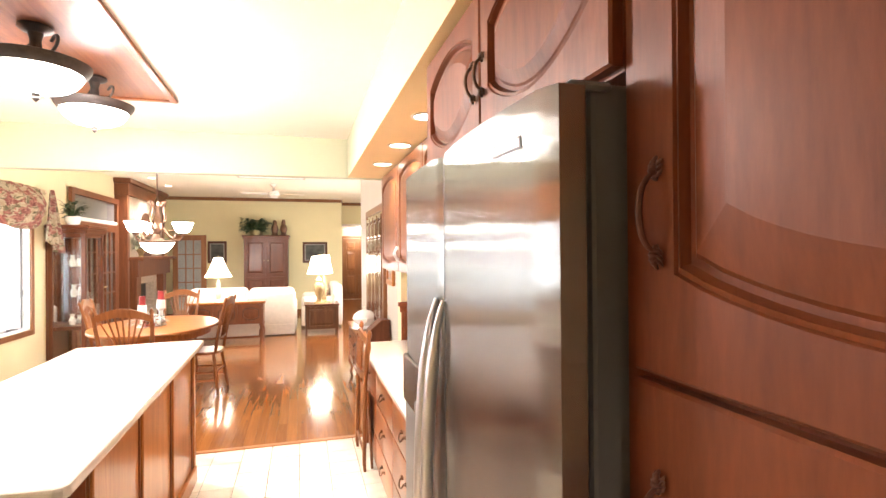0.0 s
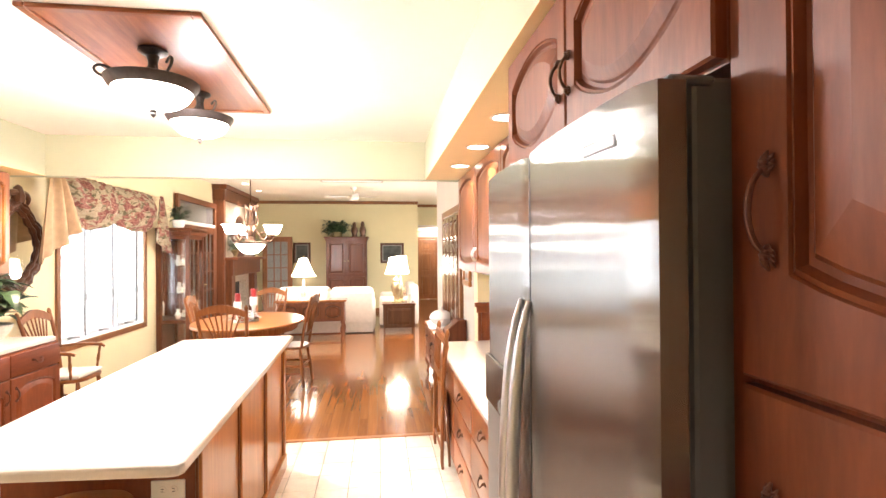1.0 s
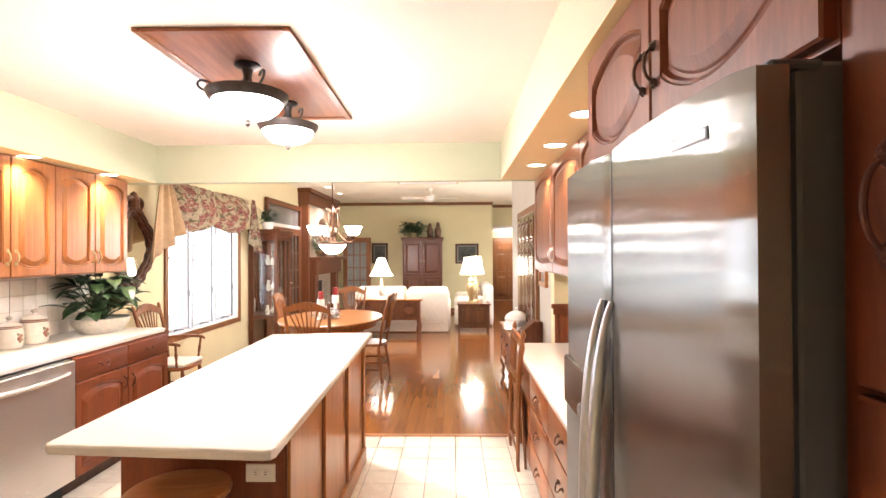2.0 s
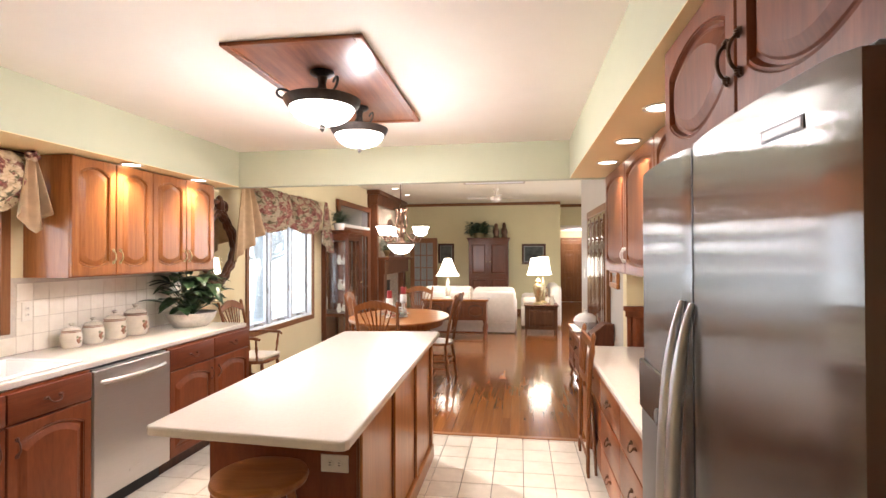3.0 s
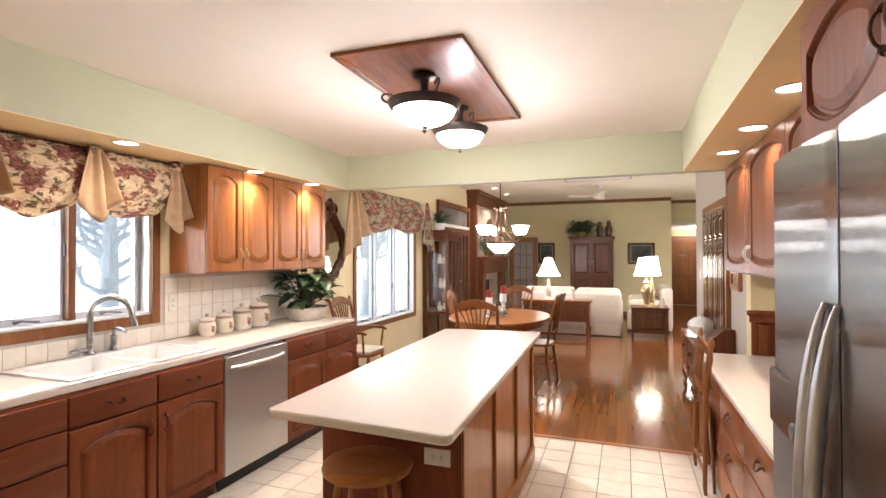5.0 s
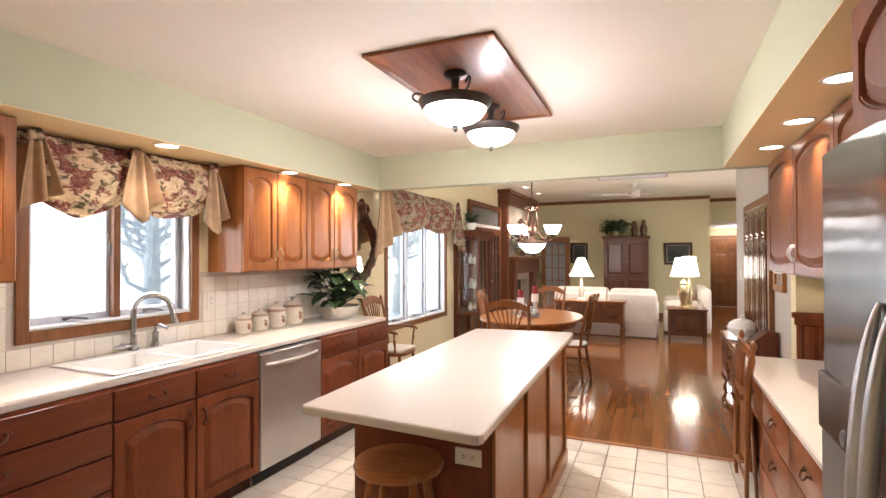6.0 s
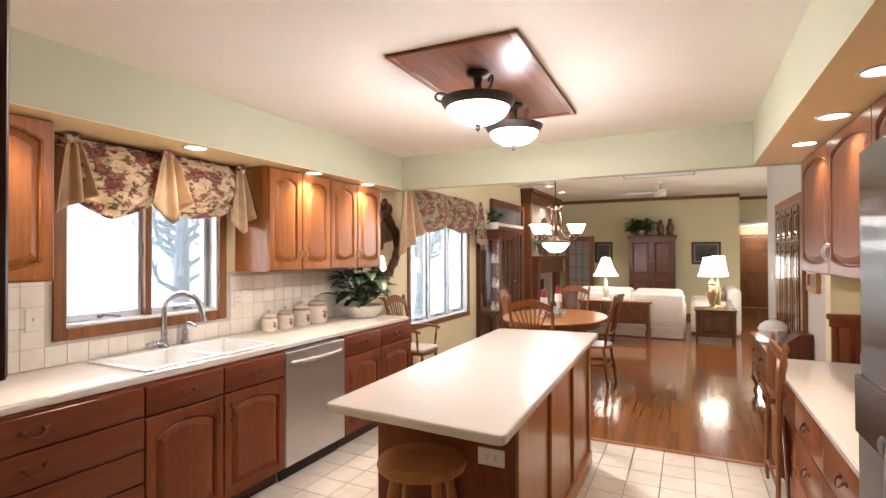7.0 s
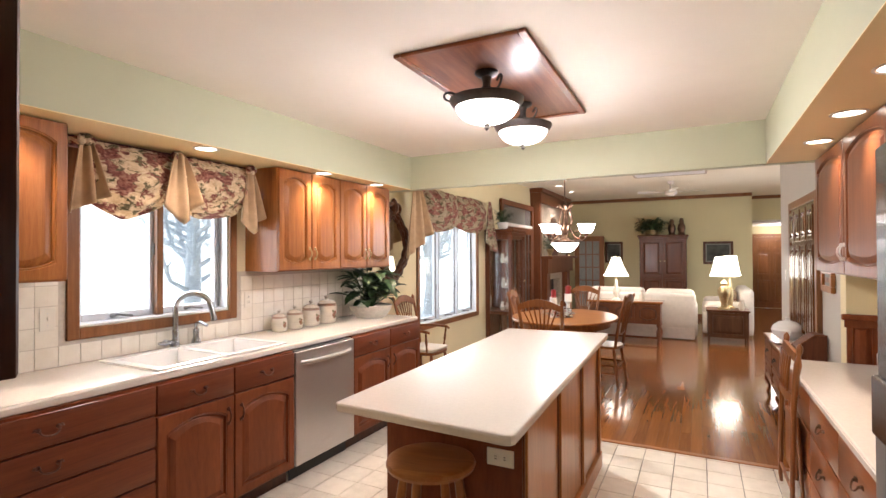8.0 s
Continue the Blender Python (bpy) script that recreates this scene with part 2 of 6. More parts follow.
TAN = plain("tan_cotton", (0.46, 0.31, 0.18), 0.85, vary=0.1, scale=20, bumpy=0.25, fine=500)
SOFACLOTH = plain("cream_upholstery", (0.64, 0.58, 0.50), 0.9, vary=0.06, scale=14, bumpy=0.35, fine=350)
LEAF = plain("dark_leaf", (0.026, 0.058, 0.020), 0.35, vary=0.5, scale=30, bumpy=0.05)
FLOORTILE = tile_mat("cream_floor_tile", (0.60, 0.53, 0.44), (0.72, 0.65, 0.55), 0.28)
WALLTILE = tile_mat("cream_wall_tile", (0.73, 0.67, 0.57), (0.81, 0.76, 0.67), 0.2)
GROUT = plain("grout", (0.17, 0.14, 0.115), 0.9, vary=0.15, scale=40)
LIGHTGROUT = plain("light_grout", (0.52, 0.46, 0.39), 0.9, vary=0.1, scale=40)
CLEAR = glass("clear_glass")
BLACK = plain("soot_black", (0.01, 0.01, 0.01), 0.6, vary=0.2)
PLASTIC = plain("ivory_plastic", (0.70, 0.66, 0.58), 0.4, vary=0.03, bumpy=0)
STONE = plain("tan_stone", (0.42, 0.34, 0.25), 0.5, vary=0.25, scale=25)
MIRROR = plain("mirror_silver", (0.85, 0.85, 0.84), 0.03, 1.0, vary=0.01, bumpy=0)
REDCANDLE = plain("red_wax", (0.30, 0.02, 0.02), 0.5, vary=0.1)
WHITEVINYL = plain("grey_sash", (0.52, 0.53, 0.56), 0.4, vary=0.03, bumpy=0)
JAMBWHITE = plain("white_jamb", (0.76, 0.76, 0.76), 0.4, vary=0.03, bumpy=0)
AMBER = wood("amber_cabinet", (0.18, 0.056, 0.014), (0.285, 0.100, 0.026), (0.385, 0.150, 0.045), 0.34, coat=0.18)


# ---- mesh helpers ----
def bx(bm, x0, y0, z0, x1, y1, z1, bev=0.0, seg=1):
    r = bmesh.ops.create_cube(bm, size=1, matrix=Matrix.Translation(((x0 + x1) / 2, (y0 + y1) / 2, (z0 + z1) / 2)) @ Matrix.Diagonal((abs(x1 - x0), abs(y1 - y0), abs(z1 - z0), 1)))
    if bev:
        edges = list({e for v in r["verts"] for e in v.link_edges})
        bmesh.ops.bevel(bm, geom=edges, offset=bev, segments=seg, affect="EDGES", profile=0.5)
    return bm


def box(*a, **k):
    return bx(bmesh.new(), *a, **k)


def lathe(profile, segs=24, bm=None, m=Matrix()):
    """Turn (radius, height) pairs round z."""
    bm = bm or bmesh.new()
    rings = []
    for r, z in profile:
        if r < 1e-5:
            rings.append([bm.verts.new(m @ Vector((0, 0, z)))])
        else:
            rings.append([bm.verts.new(m @ Vector((r * math.cos(2 * math.pi * i / segs), r * math.sin(2 * math.pi * i / segs), z))) for i in range(segs)])
    for a, c in zip(rings, rings[1:]):
        for i in range(segs):
            j = (i + 1) % segs
            if len(a) == 1 and len(c) > 1:
                bm.faces.new((a[0], c[i], c[j]))
            elif len(c) == 1 and len(a) > 1:
                bm.faces.new((a[i], c[0], a[j]))
            elif len(a) > 1:
                bm.faces.new((a[i], c[i], c[j], a[j]))
    return bm


def tube(points, radius, segs=8, bm=None, flat=1.0):
    """A round bar along points; radius is one number or one for each point."""
    bm = bm or bmesh.new()
    pts = [Vector(p) for p in points]
    rad = radius if isinstance(radius, (list, tuple)) else [radius] * len(pts)
    rings = []
    side = None
    for i, p in enumerate(pts):
        d = (pts[min(i + 1, len(pts) - 1)] - pts[max(i - 1, 0)]).normalized()
        if side is None:
            side = d.orthogonal().normalized()
        side = (side - d * side.dot(d)).normalized()
        up = d.cross(side)
        rings.append([bm.verts.new(p + (side * math.cos(2 * math.pi * k / segs) + up * math.sin(2 * math.pi * k / segs) * flat) * rad[i]) for k in range(segs)])
    for a, c in zip(rings, rings[1:]):
        for k in range(segs):
            j = (k + 1) % segs
            bm.faces.new((a[k], a[j], c[j], c[k]))
    bm.faces.new(rings[0][::-1])
    bm.faces.new(rings[-1])
    return bm


def bezier(p0, p1, p2, p3, n=12):
    p0, p1, p2, p3 = map(Vector, (p0, p1, p2, p3))
    return [p0 * (1 - t) ** 3 + p1 * 3 * t * (1 - t) ** 2 + p2 * 3 * t * t * (1 - t) + p3 * t ** 3 for t in [i / n for i in range(n + 1)]]


def prism(outline, z0, z1, bev=0.0):
    """An upright slab over an xy outline."""
    bm = bmesh.new()
    f = bm.faces.new([bm.verts.new((x, y, z0)) for x, y in outline])
    r = bmesh.ops.extrude_face_region(bm, geom=[f])
    bmesh.ops.translate(bm, vec=(0, 0, z1 - z0), verts=[v for v in r["geom"] if isinstance(v, bmesh.types.BMVert)])
    bmesh.ops.recalc_face_normals(bm, faces=bm.faces)
    if bev:
        bmesh.ops.bevel(bm, geom=[e for e in bm.edges if abs(e.verts[0].co.z - e.verts[1].co.z) < 1e-6], offset=bev, segments=2, affect="EDGES", profile=0.5)
    return bm


def link_mesh(name, bm, material, smooth=False):
    bmesh.ops.recalc_face_normals(bm, faces=bm.faces)
    me = bpy.data.meshes.new(name)
    bm.to_mesh(me)
    bm.free()
    me.materials.append(material)
    if smooth:
        for p in me.polygons:
            p.use_smooth = True
        me.set_sharp_from_angle(angle=radians(40))
    return me


def part(name, bm, material, parent, label="", smooth=False, at=None):
    ob = new(name, link_mesh(name, bm, material, smooth))
    ob.parent = parent
    if at is not None:
        ob.matrix_basis = at
    return tagged(ob, label) if label else ob


def thing(name, m, label, category, group=""):
    ob = new(name)
    ob.empty_display_size = 0.1
    ob.matrix_world = m
    return tagged(ob, label, category, group)


def single(name, bm, material, m, label, category, group="", smooth=False):
    ob = new(name, link_mesh(name, bm, material, smooth))
    ob.matrix_world = m
    return tagged(ob, label, category, group)


def setting(name, bm, material, label="", category="", smooth=False):
    ob = new(name, link_mesh(name, bm, material, smooth))
    return tagged(ob, label, category, kind="structure")


def wall_y(name, x0, x1, spans, z0, z1, holes, material, label):
    """A wall along y between x0 and x1, with holes (y0, y1, z0, z1)."""
    bm = bmesh.new()
    y0, y1 = spans
    at = y0
    for a, c, lo, hi in sorted(holes):
        bx(bm, x0, at, z0, x1, a, z1)
        if lo > z0:
            bx(bm, x0, a, z0, x1, c, lo)
        bx(bm, x0, a, hi, x1, c, z1)
        at = c
    bx(bm, x0, at, z0, x1, y1, z1)
    return setting(name, bm, material, label, "wall")


# ---- setting ----
CEIL, SOFFIT, HIGH = 2.486, 2.159, 2.84
LW, RW = -3.12, 1.0
TILE_END = 4.167
wall_y("wall_west", LW - 0.16, LW, (-0.23, 13.05), 0, HIGH, [(1.53, 2.52, 1.11, 2.06), (5.33, 7.06, 0.63, 2.06)], WALLPAINT, "cream painted wall with two casement window openings")
setting("wall_south", box(LW, -0.23, 0, -0.66, -0.08, HIGH), WALLPAINT, "cream painted partition wall end", "wall")
setting("wall_back", box(-0.81, -2.65, 0, RW + 0.15, -2.5, HIGH), WALLPAINT, "cream painted wall closing the passage", "wall")
setting("wall_passage", box(-0.81, -2.5, 0, -0.66, -0.23, HIGH), WALLPAINT, "cream painted passage wall", "wall")
setting("wall_east", box(RW, -2.5, 0, RW + 0.15, 4.45, HIGH), WALLPAINT, "cream painted kitchen wall behind the desk", "wall")
setting("wall_stub", box(0.83, 4.30, 0, RW, 4.45, HIGH), WALLPAINT, "cream painted wall return beside the desk", "wall")
setting("wall_hall_side", box(0.83, 4.45, 0, 0.98, 7.32, HIGH), SHADEDWHITE, "off-white wall with folding closet doors, coloured darker for shade", "wall")
setting("wall_north", box(LW, 12.9, 0, 0.977, 13.05, HIGH), OLIVE, "olive yellow painted living room wall", "wall")
setting("wall_hall_west", box(0.827, 13.05, 0, 0.977, 16.2, HIGH), OLIVE, "olive yellow hall wall", "wall")
setting("wall_hall_end", box(0.827, 16.2, 0, 3.65, 16.35, HIGH), OLIVE, "olive yellow wall at the hall's end", "wall")
# the opening is added out of view to let the fill lamp in
wall_y("wall_far_east", 3.5, 3.65, (4.45, 16.2), 0, HIGH, [(8.2, 11.2, 0.5, 2.3)], WALLPAINT, "cream painted wall with an added, unseen window opening")
setting("wall_closet", box(RW + 0.15, 4.30, 0, 3.5, 4.45, HIGH), WALLPAINT, "cream painted wall", "wall")
setting("header", box(0.977, 13.7, 2.24, 3.5, 13.85, HIGH), OLIVE, "olive yellow wall header over the hall", "wall")
setting("hall_ceiling", box(0.977, 13.85, 2.24, 3.5, 16.2, 2.29), CEILPAINT, "low white hall ceiling", "ceiling")
setting("ceiling", box(-2.64, -2.5, CEIL, 0.377, 4.31, CEIL + 0.1), CEILPAINT, "warm white textured kitchen ceiling", "ceiling")
setting("ceiling_living", box(LW, 4.41, HIGH, 3.5, 16.2, HIGH + 0.1), LIVINGPAINT, "warm white living room ceiling", "ceiling")
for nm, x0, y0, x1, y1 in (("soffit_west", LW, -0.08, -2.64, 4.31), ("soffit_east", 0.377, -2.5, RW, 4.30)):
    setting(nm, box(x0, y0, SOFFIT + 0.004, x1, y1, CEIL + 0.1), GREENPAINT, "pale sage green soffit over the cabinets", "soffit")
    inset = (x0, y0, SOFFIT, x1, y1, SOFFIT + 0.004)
    setting(nm + "_underside", box(*inset), SOFFITBOUNCE, "cream underside of the soffit, tinted golden for bounced light", "soffit")
setting("beam", box(LW, 4.31, SOFFIT, 0.83, 4.41, HIGH + 0.1), GREENPAINT, "pale sage green ceiling beam between kitchen and dining area", "beam")
setting("crown_trim", box(LW, 12.84, HIGH - 0.075, 0.977, 12.9, HIGH), TRIM, "stained oak crown moulding", "trim")
setting("crown_trim_hall", box(0.977, 13.64, HIGH - 0.075, 3.5, 13.7, HIGH), TRIM, "stained oak crown moulding", "trim")
setting("header_ledge", box(0.977, 13.66, 2.24, 3.5, 13.7, 2.27), WHITEPAINT, "thin white ledge on the header", "trim")
setting("subfloor", box(LW, -2.5, -0.12, 3.5, 16.2, -0.014), GROUT, "grey brown grout bed", "floor")
ground = setting("ground", box(-60, -40, -0.6, 60, 60, -0.5), plain("snowy_lawn", (0.82, 0.84, 0.86), 0.95, vary=0.15, scale=2), "pale snowy lawn outside", "ground")


# ---- cabinets ----
def loop_pts(w, h, inset, top, bot, k=9):
    """A panel outline in x-z: k points a side; top and bottom bulge outwards by top and bot."""
    x0, x1, z0, z1 = -w / 2 + inset, w / 2 - inset, inset, h - inset
    p = []
    for i in range(k):
        t = i / k
        p.append((x0 + (x1 - x0) * t, z0 + bot * (1 - math.sin(math.pi * t) ** 0.8)))
    for i in range(k):
        t = i / k
        p.append((x1, z0 + bot + (z1 - top - z0 - bot) * t))
    for i in range(k):
        t = i / k
        p.append((x1 + (x0 - x1) * t, z1 - top * (1 - math.sin(math.pi * t) ** 0.8)))
    for i in range(k):
        t = i / k
        p.append((x0, z1 - top + (z0 + bot - z1 + top) * t))
    return p


def panel_door(w, h, top=0.0, bot=0.0, frame_w=0.055, th=0.02, field=0.040):
    """A raised-panel door facing -y, its back at y = 0, its foot at z = 0, centred on x = 0."""
    bm = bmesh.new()
    k = 14
    e = 0.004
    rings = [(0.0, 0.0, 0, 0), (0.0, -th + e, 0, 0), (e, -th, 0, 0), (frame_w - 0.008, -th, top, bot), (frame_w - 0.006, -th + 0.004, top, bot), (frame_w, -th + 0.001, top, bot), (frame_w + 0.004, -th + 0.013, top, bot), (frame_w + 0.011, -th + 0.013, top, bot), (frame_w + 0.016, -th + 0.009, top, bot), (frame_w + field, -th - 0.001, top, bot)]
    loops = []
    for inset, y, a, c in rings:
        if y == 0.0:
            base = loop_pts(w, h, 0, 0, 0, k)
        else:
            base = loop_pts(w, h, inset, a, c, k)
        loops.append([bm.verts.new((x, y, z)) for x, z in base])
    for a, c in zip(loops, loops[1:]):
        for i in range(4 * k):
            j = (i + 1) % (4 * k)
            bm.faces.new((a[i], a[j], c[j], c[i])).smooth = True
    bm.faces.new(loops[-1])
    bm.faces.new(loops[0][::-1])
    for ring in loops:
        for i in range(4 * k):
            bm.edges.get((ring[i], ring[(i + 1) % (4 * k)])).smooth = False
    for a, c in zip(loops, loops[1:]):
        for i in range(0, 4 * k, k):
            bm.edges.get((a[i], c[i])).smooth = False
    return bm


def slab_front(w, h, th=0.02):
    return bx(bmesh.new(), -w / 2, -th, 0, w / 2, 0, h, 0.005, 2)


def pull(length=0.10, out=0.026, r=0.0036):
    """An ornate upright bail handle with leaf-shaped ends, reaching out along -y, centred."""
    bm = bmesh.new()
    h = length / 2
    pts = bezier((0, -0.006, -h * 0.72), (0, -out * 1.25, -h * 0.62), (0, -out * 1.25, h * 0.62), (0, -0.006, h * 0.72), 14)
    tube(pts, [r * (0.9 + 0.35 * math.sin(math.pi * i / 14)) for i in range(15)], 8, bm)
    for s in (-1, 1):
        n = 12
        tube([(0, -0.004 - 0.006 * math.sin(math.pi * i / n), s * h * (0.58 + 0.46 * i / n)) for i in range(n + 1)], [r * (0.5 + 1.5 * math.sin(math.pi * (i / n) ** 0.8)) * (1.0 if i % 2 else 0.72) for i in range(n + 1)], 8, bm)
        for a in (-1, 1):
            for q in (0.66, 0.76, 0.86):
                tube([(a * r * 0.6, -0.007, s * h * q), (a * r * 2.3, -0.006, s * h * (q + 0.05)), (a * r * 2.6, -0.003, s * h * (q + 0.12))], [r * 0.7, r * 0.8, r * 0.25], 6, bm)
    return bm


def bail(width=0.072):
    """A drooping drawer pull with a back plate, lying along x."""
    bm = bmesh.new()
    tube(bezier((-width / 2, -0.014, 0.004), (-width / 2, -0.03, -0.028), (width / 2, -0.03, -0.028), (width / 2, -0.014, 0.004), 12), 0.0038, 8, bm)
    for s in (-1, 1):
        tube([(s * width / 2, 0, 0.006), (s * width / 2, -0.006, 0.006), (s * width / 2, -0.017, 0.005)], [0.010, 0.008, 0.005], 8, bm)
        tube([(s * width * 0.42, -0.002, 0.006), (s * width * 0.68, -0.004, 0.01), (s * width * 0.8, -0.002, 0.002)], [0.005, 0.007, 0.002], 6, bm)
    return bm


PULL = plain("red_bronze", (0.115, 0.040, 0.024), 0.48, 0.3, vary=0.3, scale=40, bumpy=0.1)


def front(kind, cab, xc, z0, w, h, material, top=0.0, bot=0.0, handle=None, name="door"):
    """A door or drawer front on a cabinet whose face is y = 0; handle: (x, z, 'up' or 'bail', metal)."""
    bm = panel_door(w, h, top, bot) if kind == "panel" else slab_front(w, h)
    d = part(name, bm, CHERRY_X if name == "drawer_front" and material is CHERRY else material, cab, at=pose(xc, 0, z0), smooth=kind != "panel")
    if handle:
        hx, hz, style, metal = handle
        part("handle", pull() if style == "up" else bail(), metal, d, "ornate metal pull", smooth=True, at=pose(hx - xc, -0.02, hz - z0))
    return d


def base_cabinet(m, w, depth, layout, label, material=CHERRY, height=0.877, group="base cabinets", toe=0.1, body_top=0.877):
    cab = thing("base_cabinet", m, label, "cabinet", group)
    bm = box(-w / 2, 0, toe, w / 2, depth, body_top)
    if body_top < height:
        bx(bm, -w / 2, 0, body_top, w / 2, 0.02, height)
    part("body", bm, material, cab)
    part("toe_kick", box(-w / 2, 0.06, 0, w / 2, depth, toe), DARKWOOD, cab)
    g = 0.004
    if layout == "drawers":
        for z0, z1 in ((0.729, height - 0.012), (0.571, 0.720), (0.409, 0.562), (toe + 0.01, 0.400)):
            front("slab", cab, 0, z0, w - 2 * g, z1 - z0, material, handle=(0, (z0 + z1) / 2, "bail", PULL), name="drawer_front")
    else:
        front("slab", cab, 0, 0.72, w - 2 * g, height - 0.012 - 0.72, material, handle=(0, 0.79, "bail", PULL), name="drawer_front")
        hx = (w / 2 - 0.045) * (1 if layout == "right" else -1)
        front("panel", cab, 0, toe + 0.01, w - 2 * g, 0.708 - toe - 0.01, material, 0.05, 0.0, handle=(hx, 0.60, "up", PULL))
    return cab


def wall_cabinet(m, w, h, depth, doors, label, material=AMBER, metal=BRASS, top=0.045, bot=0.035, group="wall cabinets"):
    cab = thing("wall_cabinet", m, label, "cabinet", group)
    part("body", box(-w / 2, 0, 0, w / 2, depth, h), material, cab)
    dw = w / doors
    for i in range(doors):
        xc = -w / 2 + dw * (i + 0.5)
        s = 1 if i % 2 == 0 else -1
        front("panel", cab, xc, 0.008, dw - 0.008, h - 0.016, material, top, bot, handle=(xc + s * (dw / 2 - 0.03), 0.13 if h > 0.6 else 0.16, "up", metal))
    return cab


FACE = -2.46
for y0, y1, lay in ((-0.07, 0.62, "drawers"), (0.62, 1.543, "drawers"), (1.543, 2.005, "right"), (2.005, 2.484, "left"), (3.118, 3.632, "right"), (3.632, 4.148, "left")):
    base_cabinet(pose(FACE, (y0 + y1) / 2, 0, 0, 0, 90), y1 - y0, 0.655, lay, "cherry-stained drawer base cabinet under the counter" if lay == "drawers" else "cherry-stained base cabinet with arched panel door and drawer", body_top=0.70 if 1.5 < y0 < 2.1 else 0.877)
UF = -2.79
WCAB = ("honey-stained wall cabinet with two arched panel doors under the soffit")
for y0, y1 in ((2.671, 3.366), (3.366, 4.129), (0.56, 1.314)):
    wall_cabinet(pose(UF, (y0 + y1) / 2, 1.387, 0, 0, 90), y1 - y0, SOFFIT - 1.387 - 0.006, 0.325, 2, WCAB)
# same wood as the window wall, coloured darker to paint in the shade
for y0, y1 in ((1.85, 2.71), (2.71, 4.20)):
    wall_cabinet(pose(0.67, (y0 + y1) / 2, 1.383, 0, 0, -90), y1 - y0, SOFFIT - 1.383 - 0.006, 0.325, 2, "wall cabinet with arched doors over the desk, wood darkened for shade", RUSSET, CHROME)
wall_cabinet(pose(0.425, 1.103, 1.775, 0, 0, -90), 1.034, SOFFIT - 1.775 - 0.006, 0.57, 2, "cherry-stained double cabinet over the refrigerator", CHERRY, BRONZE, 0.05, 0.07)
wall_cabinet(pose(-1.20, 0.25, 1.37, 0, 0, 180), 0.965, SOFFIT - 1.37 - 0.006, 0.325, 2, "dark wall cabinet on the partition", DARKWOOD, BRONZE)

# pantry beside the refrigerator
pantry = thing("pantry_cabinet", pose(0.425, 0.11, 0, 0, 0, -90), "tall cherry-stained pantry cabinet with raised panel doors", "cabinet")
part("body", box(-0.473, 0, 0.1, 0.84, 0.57, SOFFIT - 0.004), CHERRY, pantry)
part("toe_kick", box(-0.473, 0.06, 0, 0.84, 0.57, 0.1), DARKWOOD, pantry)
for z0, z1, hz, tp, bt in ((1.383, 2.145, 1.576, 0.05, 0.05), (0.12, 1.373, 1.21, 0.05, 0.05)):
    d = part("door", panel_door(0.68, z1 - z0, tp, bt, 0.080, 0.02, 0.066), CHERRY, pantry, at=pose(-0.095, 0, z0))
    part("handle", pull(0.128, 0.030, 0.0031), PULL, d, "ornate bronze pull", smooth=True, at=pose(-0.290, -0.02, hz - z0))

# worktops
slab = bmesh.new()
for x0, y0, x1, y1 in ((LW, -0.075, -2.479, 1.64), (LW, 2.465, -2.479, 4.155), (LW, 1.64, -2.985, 2.465), (-2.565, 1.64, -2.479, 2.465)):
    bx(slab, x0, y0, 0.877, x1, y1, 0.915)
bmesh.ops.remove_doubles(slab, verts=slab.verts, dist=0.0005)
bmesh.ops.bevel(slab, geom=[e for e in slab.edges if all(abs(v.co.x + 2.479) < 1e-4 for v in e.verts) and abs(e.verts[0].co.z - e.verts[1].co.z) < 1e-4], offset=0.008, segments=2, affect="EDGES")
counter = thing("countertop", Matrix(), "long cream solid-surface counter along the window wall", "countertop")
part("slab", slab, COUNTER, counter)
part("front_edge", box(-2.479, -0.075, 0.881, -2.472, 4.155, 0.911, bev=0.003), COUNTER, counter)
part("end_edge", box(LW, 4.155, 0.881, -2.479, 4.162, 0.911, bev=0.003), COUNTER, counter)
DESK_X = 0.475
desk = thing("desk_countertop", Matrix(), "low cream desk counter on drawer units", "countertop")
part("slab", prism([(DESK_X, 1.50), (RW, 1.50), (RW, 4.27), (DESK_X, 4.27)], 0.722, 0.76, 0.008), COUNTER, desk)
part("front_edge", box(DESK_X - 0.007, 1.50, 0.726, DESK_X, 4.27, 0.756, bev=0.003), COUNTER, desk)
part("back_lip", box(RW - 0.018, 1.50, 0.7605, RW, 4.27, 0.84, bev=0.004), COUNTER, desk)
for y0, y1 in ((1.51, 2.09), (2.09, 2.77), (2.77, 3.42), (3.42, 4.12)):
    w = y1 - y0
    cab = thing("base_cabinet", pose(DESK_X + 0.025, (y0 + y1) / 2, 0, 0, 0, -90), "russet-stained desk drawer unit with bronze pulls", "cabinet", "desk drawers")
    part("body", box(-w / 2, 0, 0.05, w / 2, 0.49, 0.722), RUSSET, cab)
    part("toe_kick", box(-w / 2, 0.06, 0, w / 2, 0.49, 0.05), DARKWOOD, cab)
    for z0, z1 in ((0.508, 0.712), (0.265, 0.500), (0.06, 0.257)):
        front("slab", cab, 0, z0, w - 0.008, z1 - z0, RUSSET_X, handle=(0, (z0 + z1) / 2 + 0.008, "bail", BRONZE), name="drawer_front")
cab = thing("base_cabinet", pose(DESK_X + 0.025, 4.19, 0, 0, 0, -90), "russet-stained end panel carrying the desk", "cabinet", "desk drawers")
part("body", box(-0.07, 0, 0, 0.07, 0.49, 0.722), RUSSET, cab)

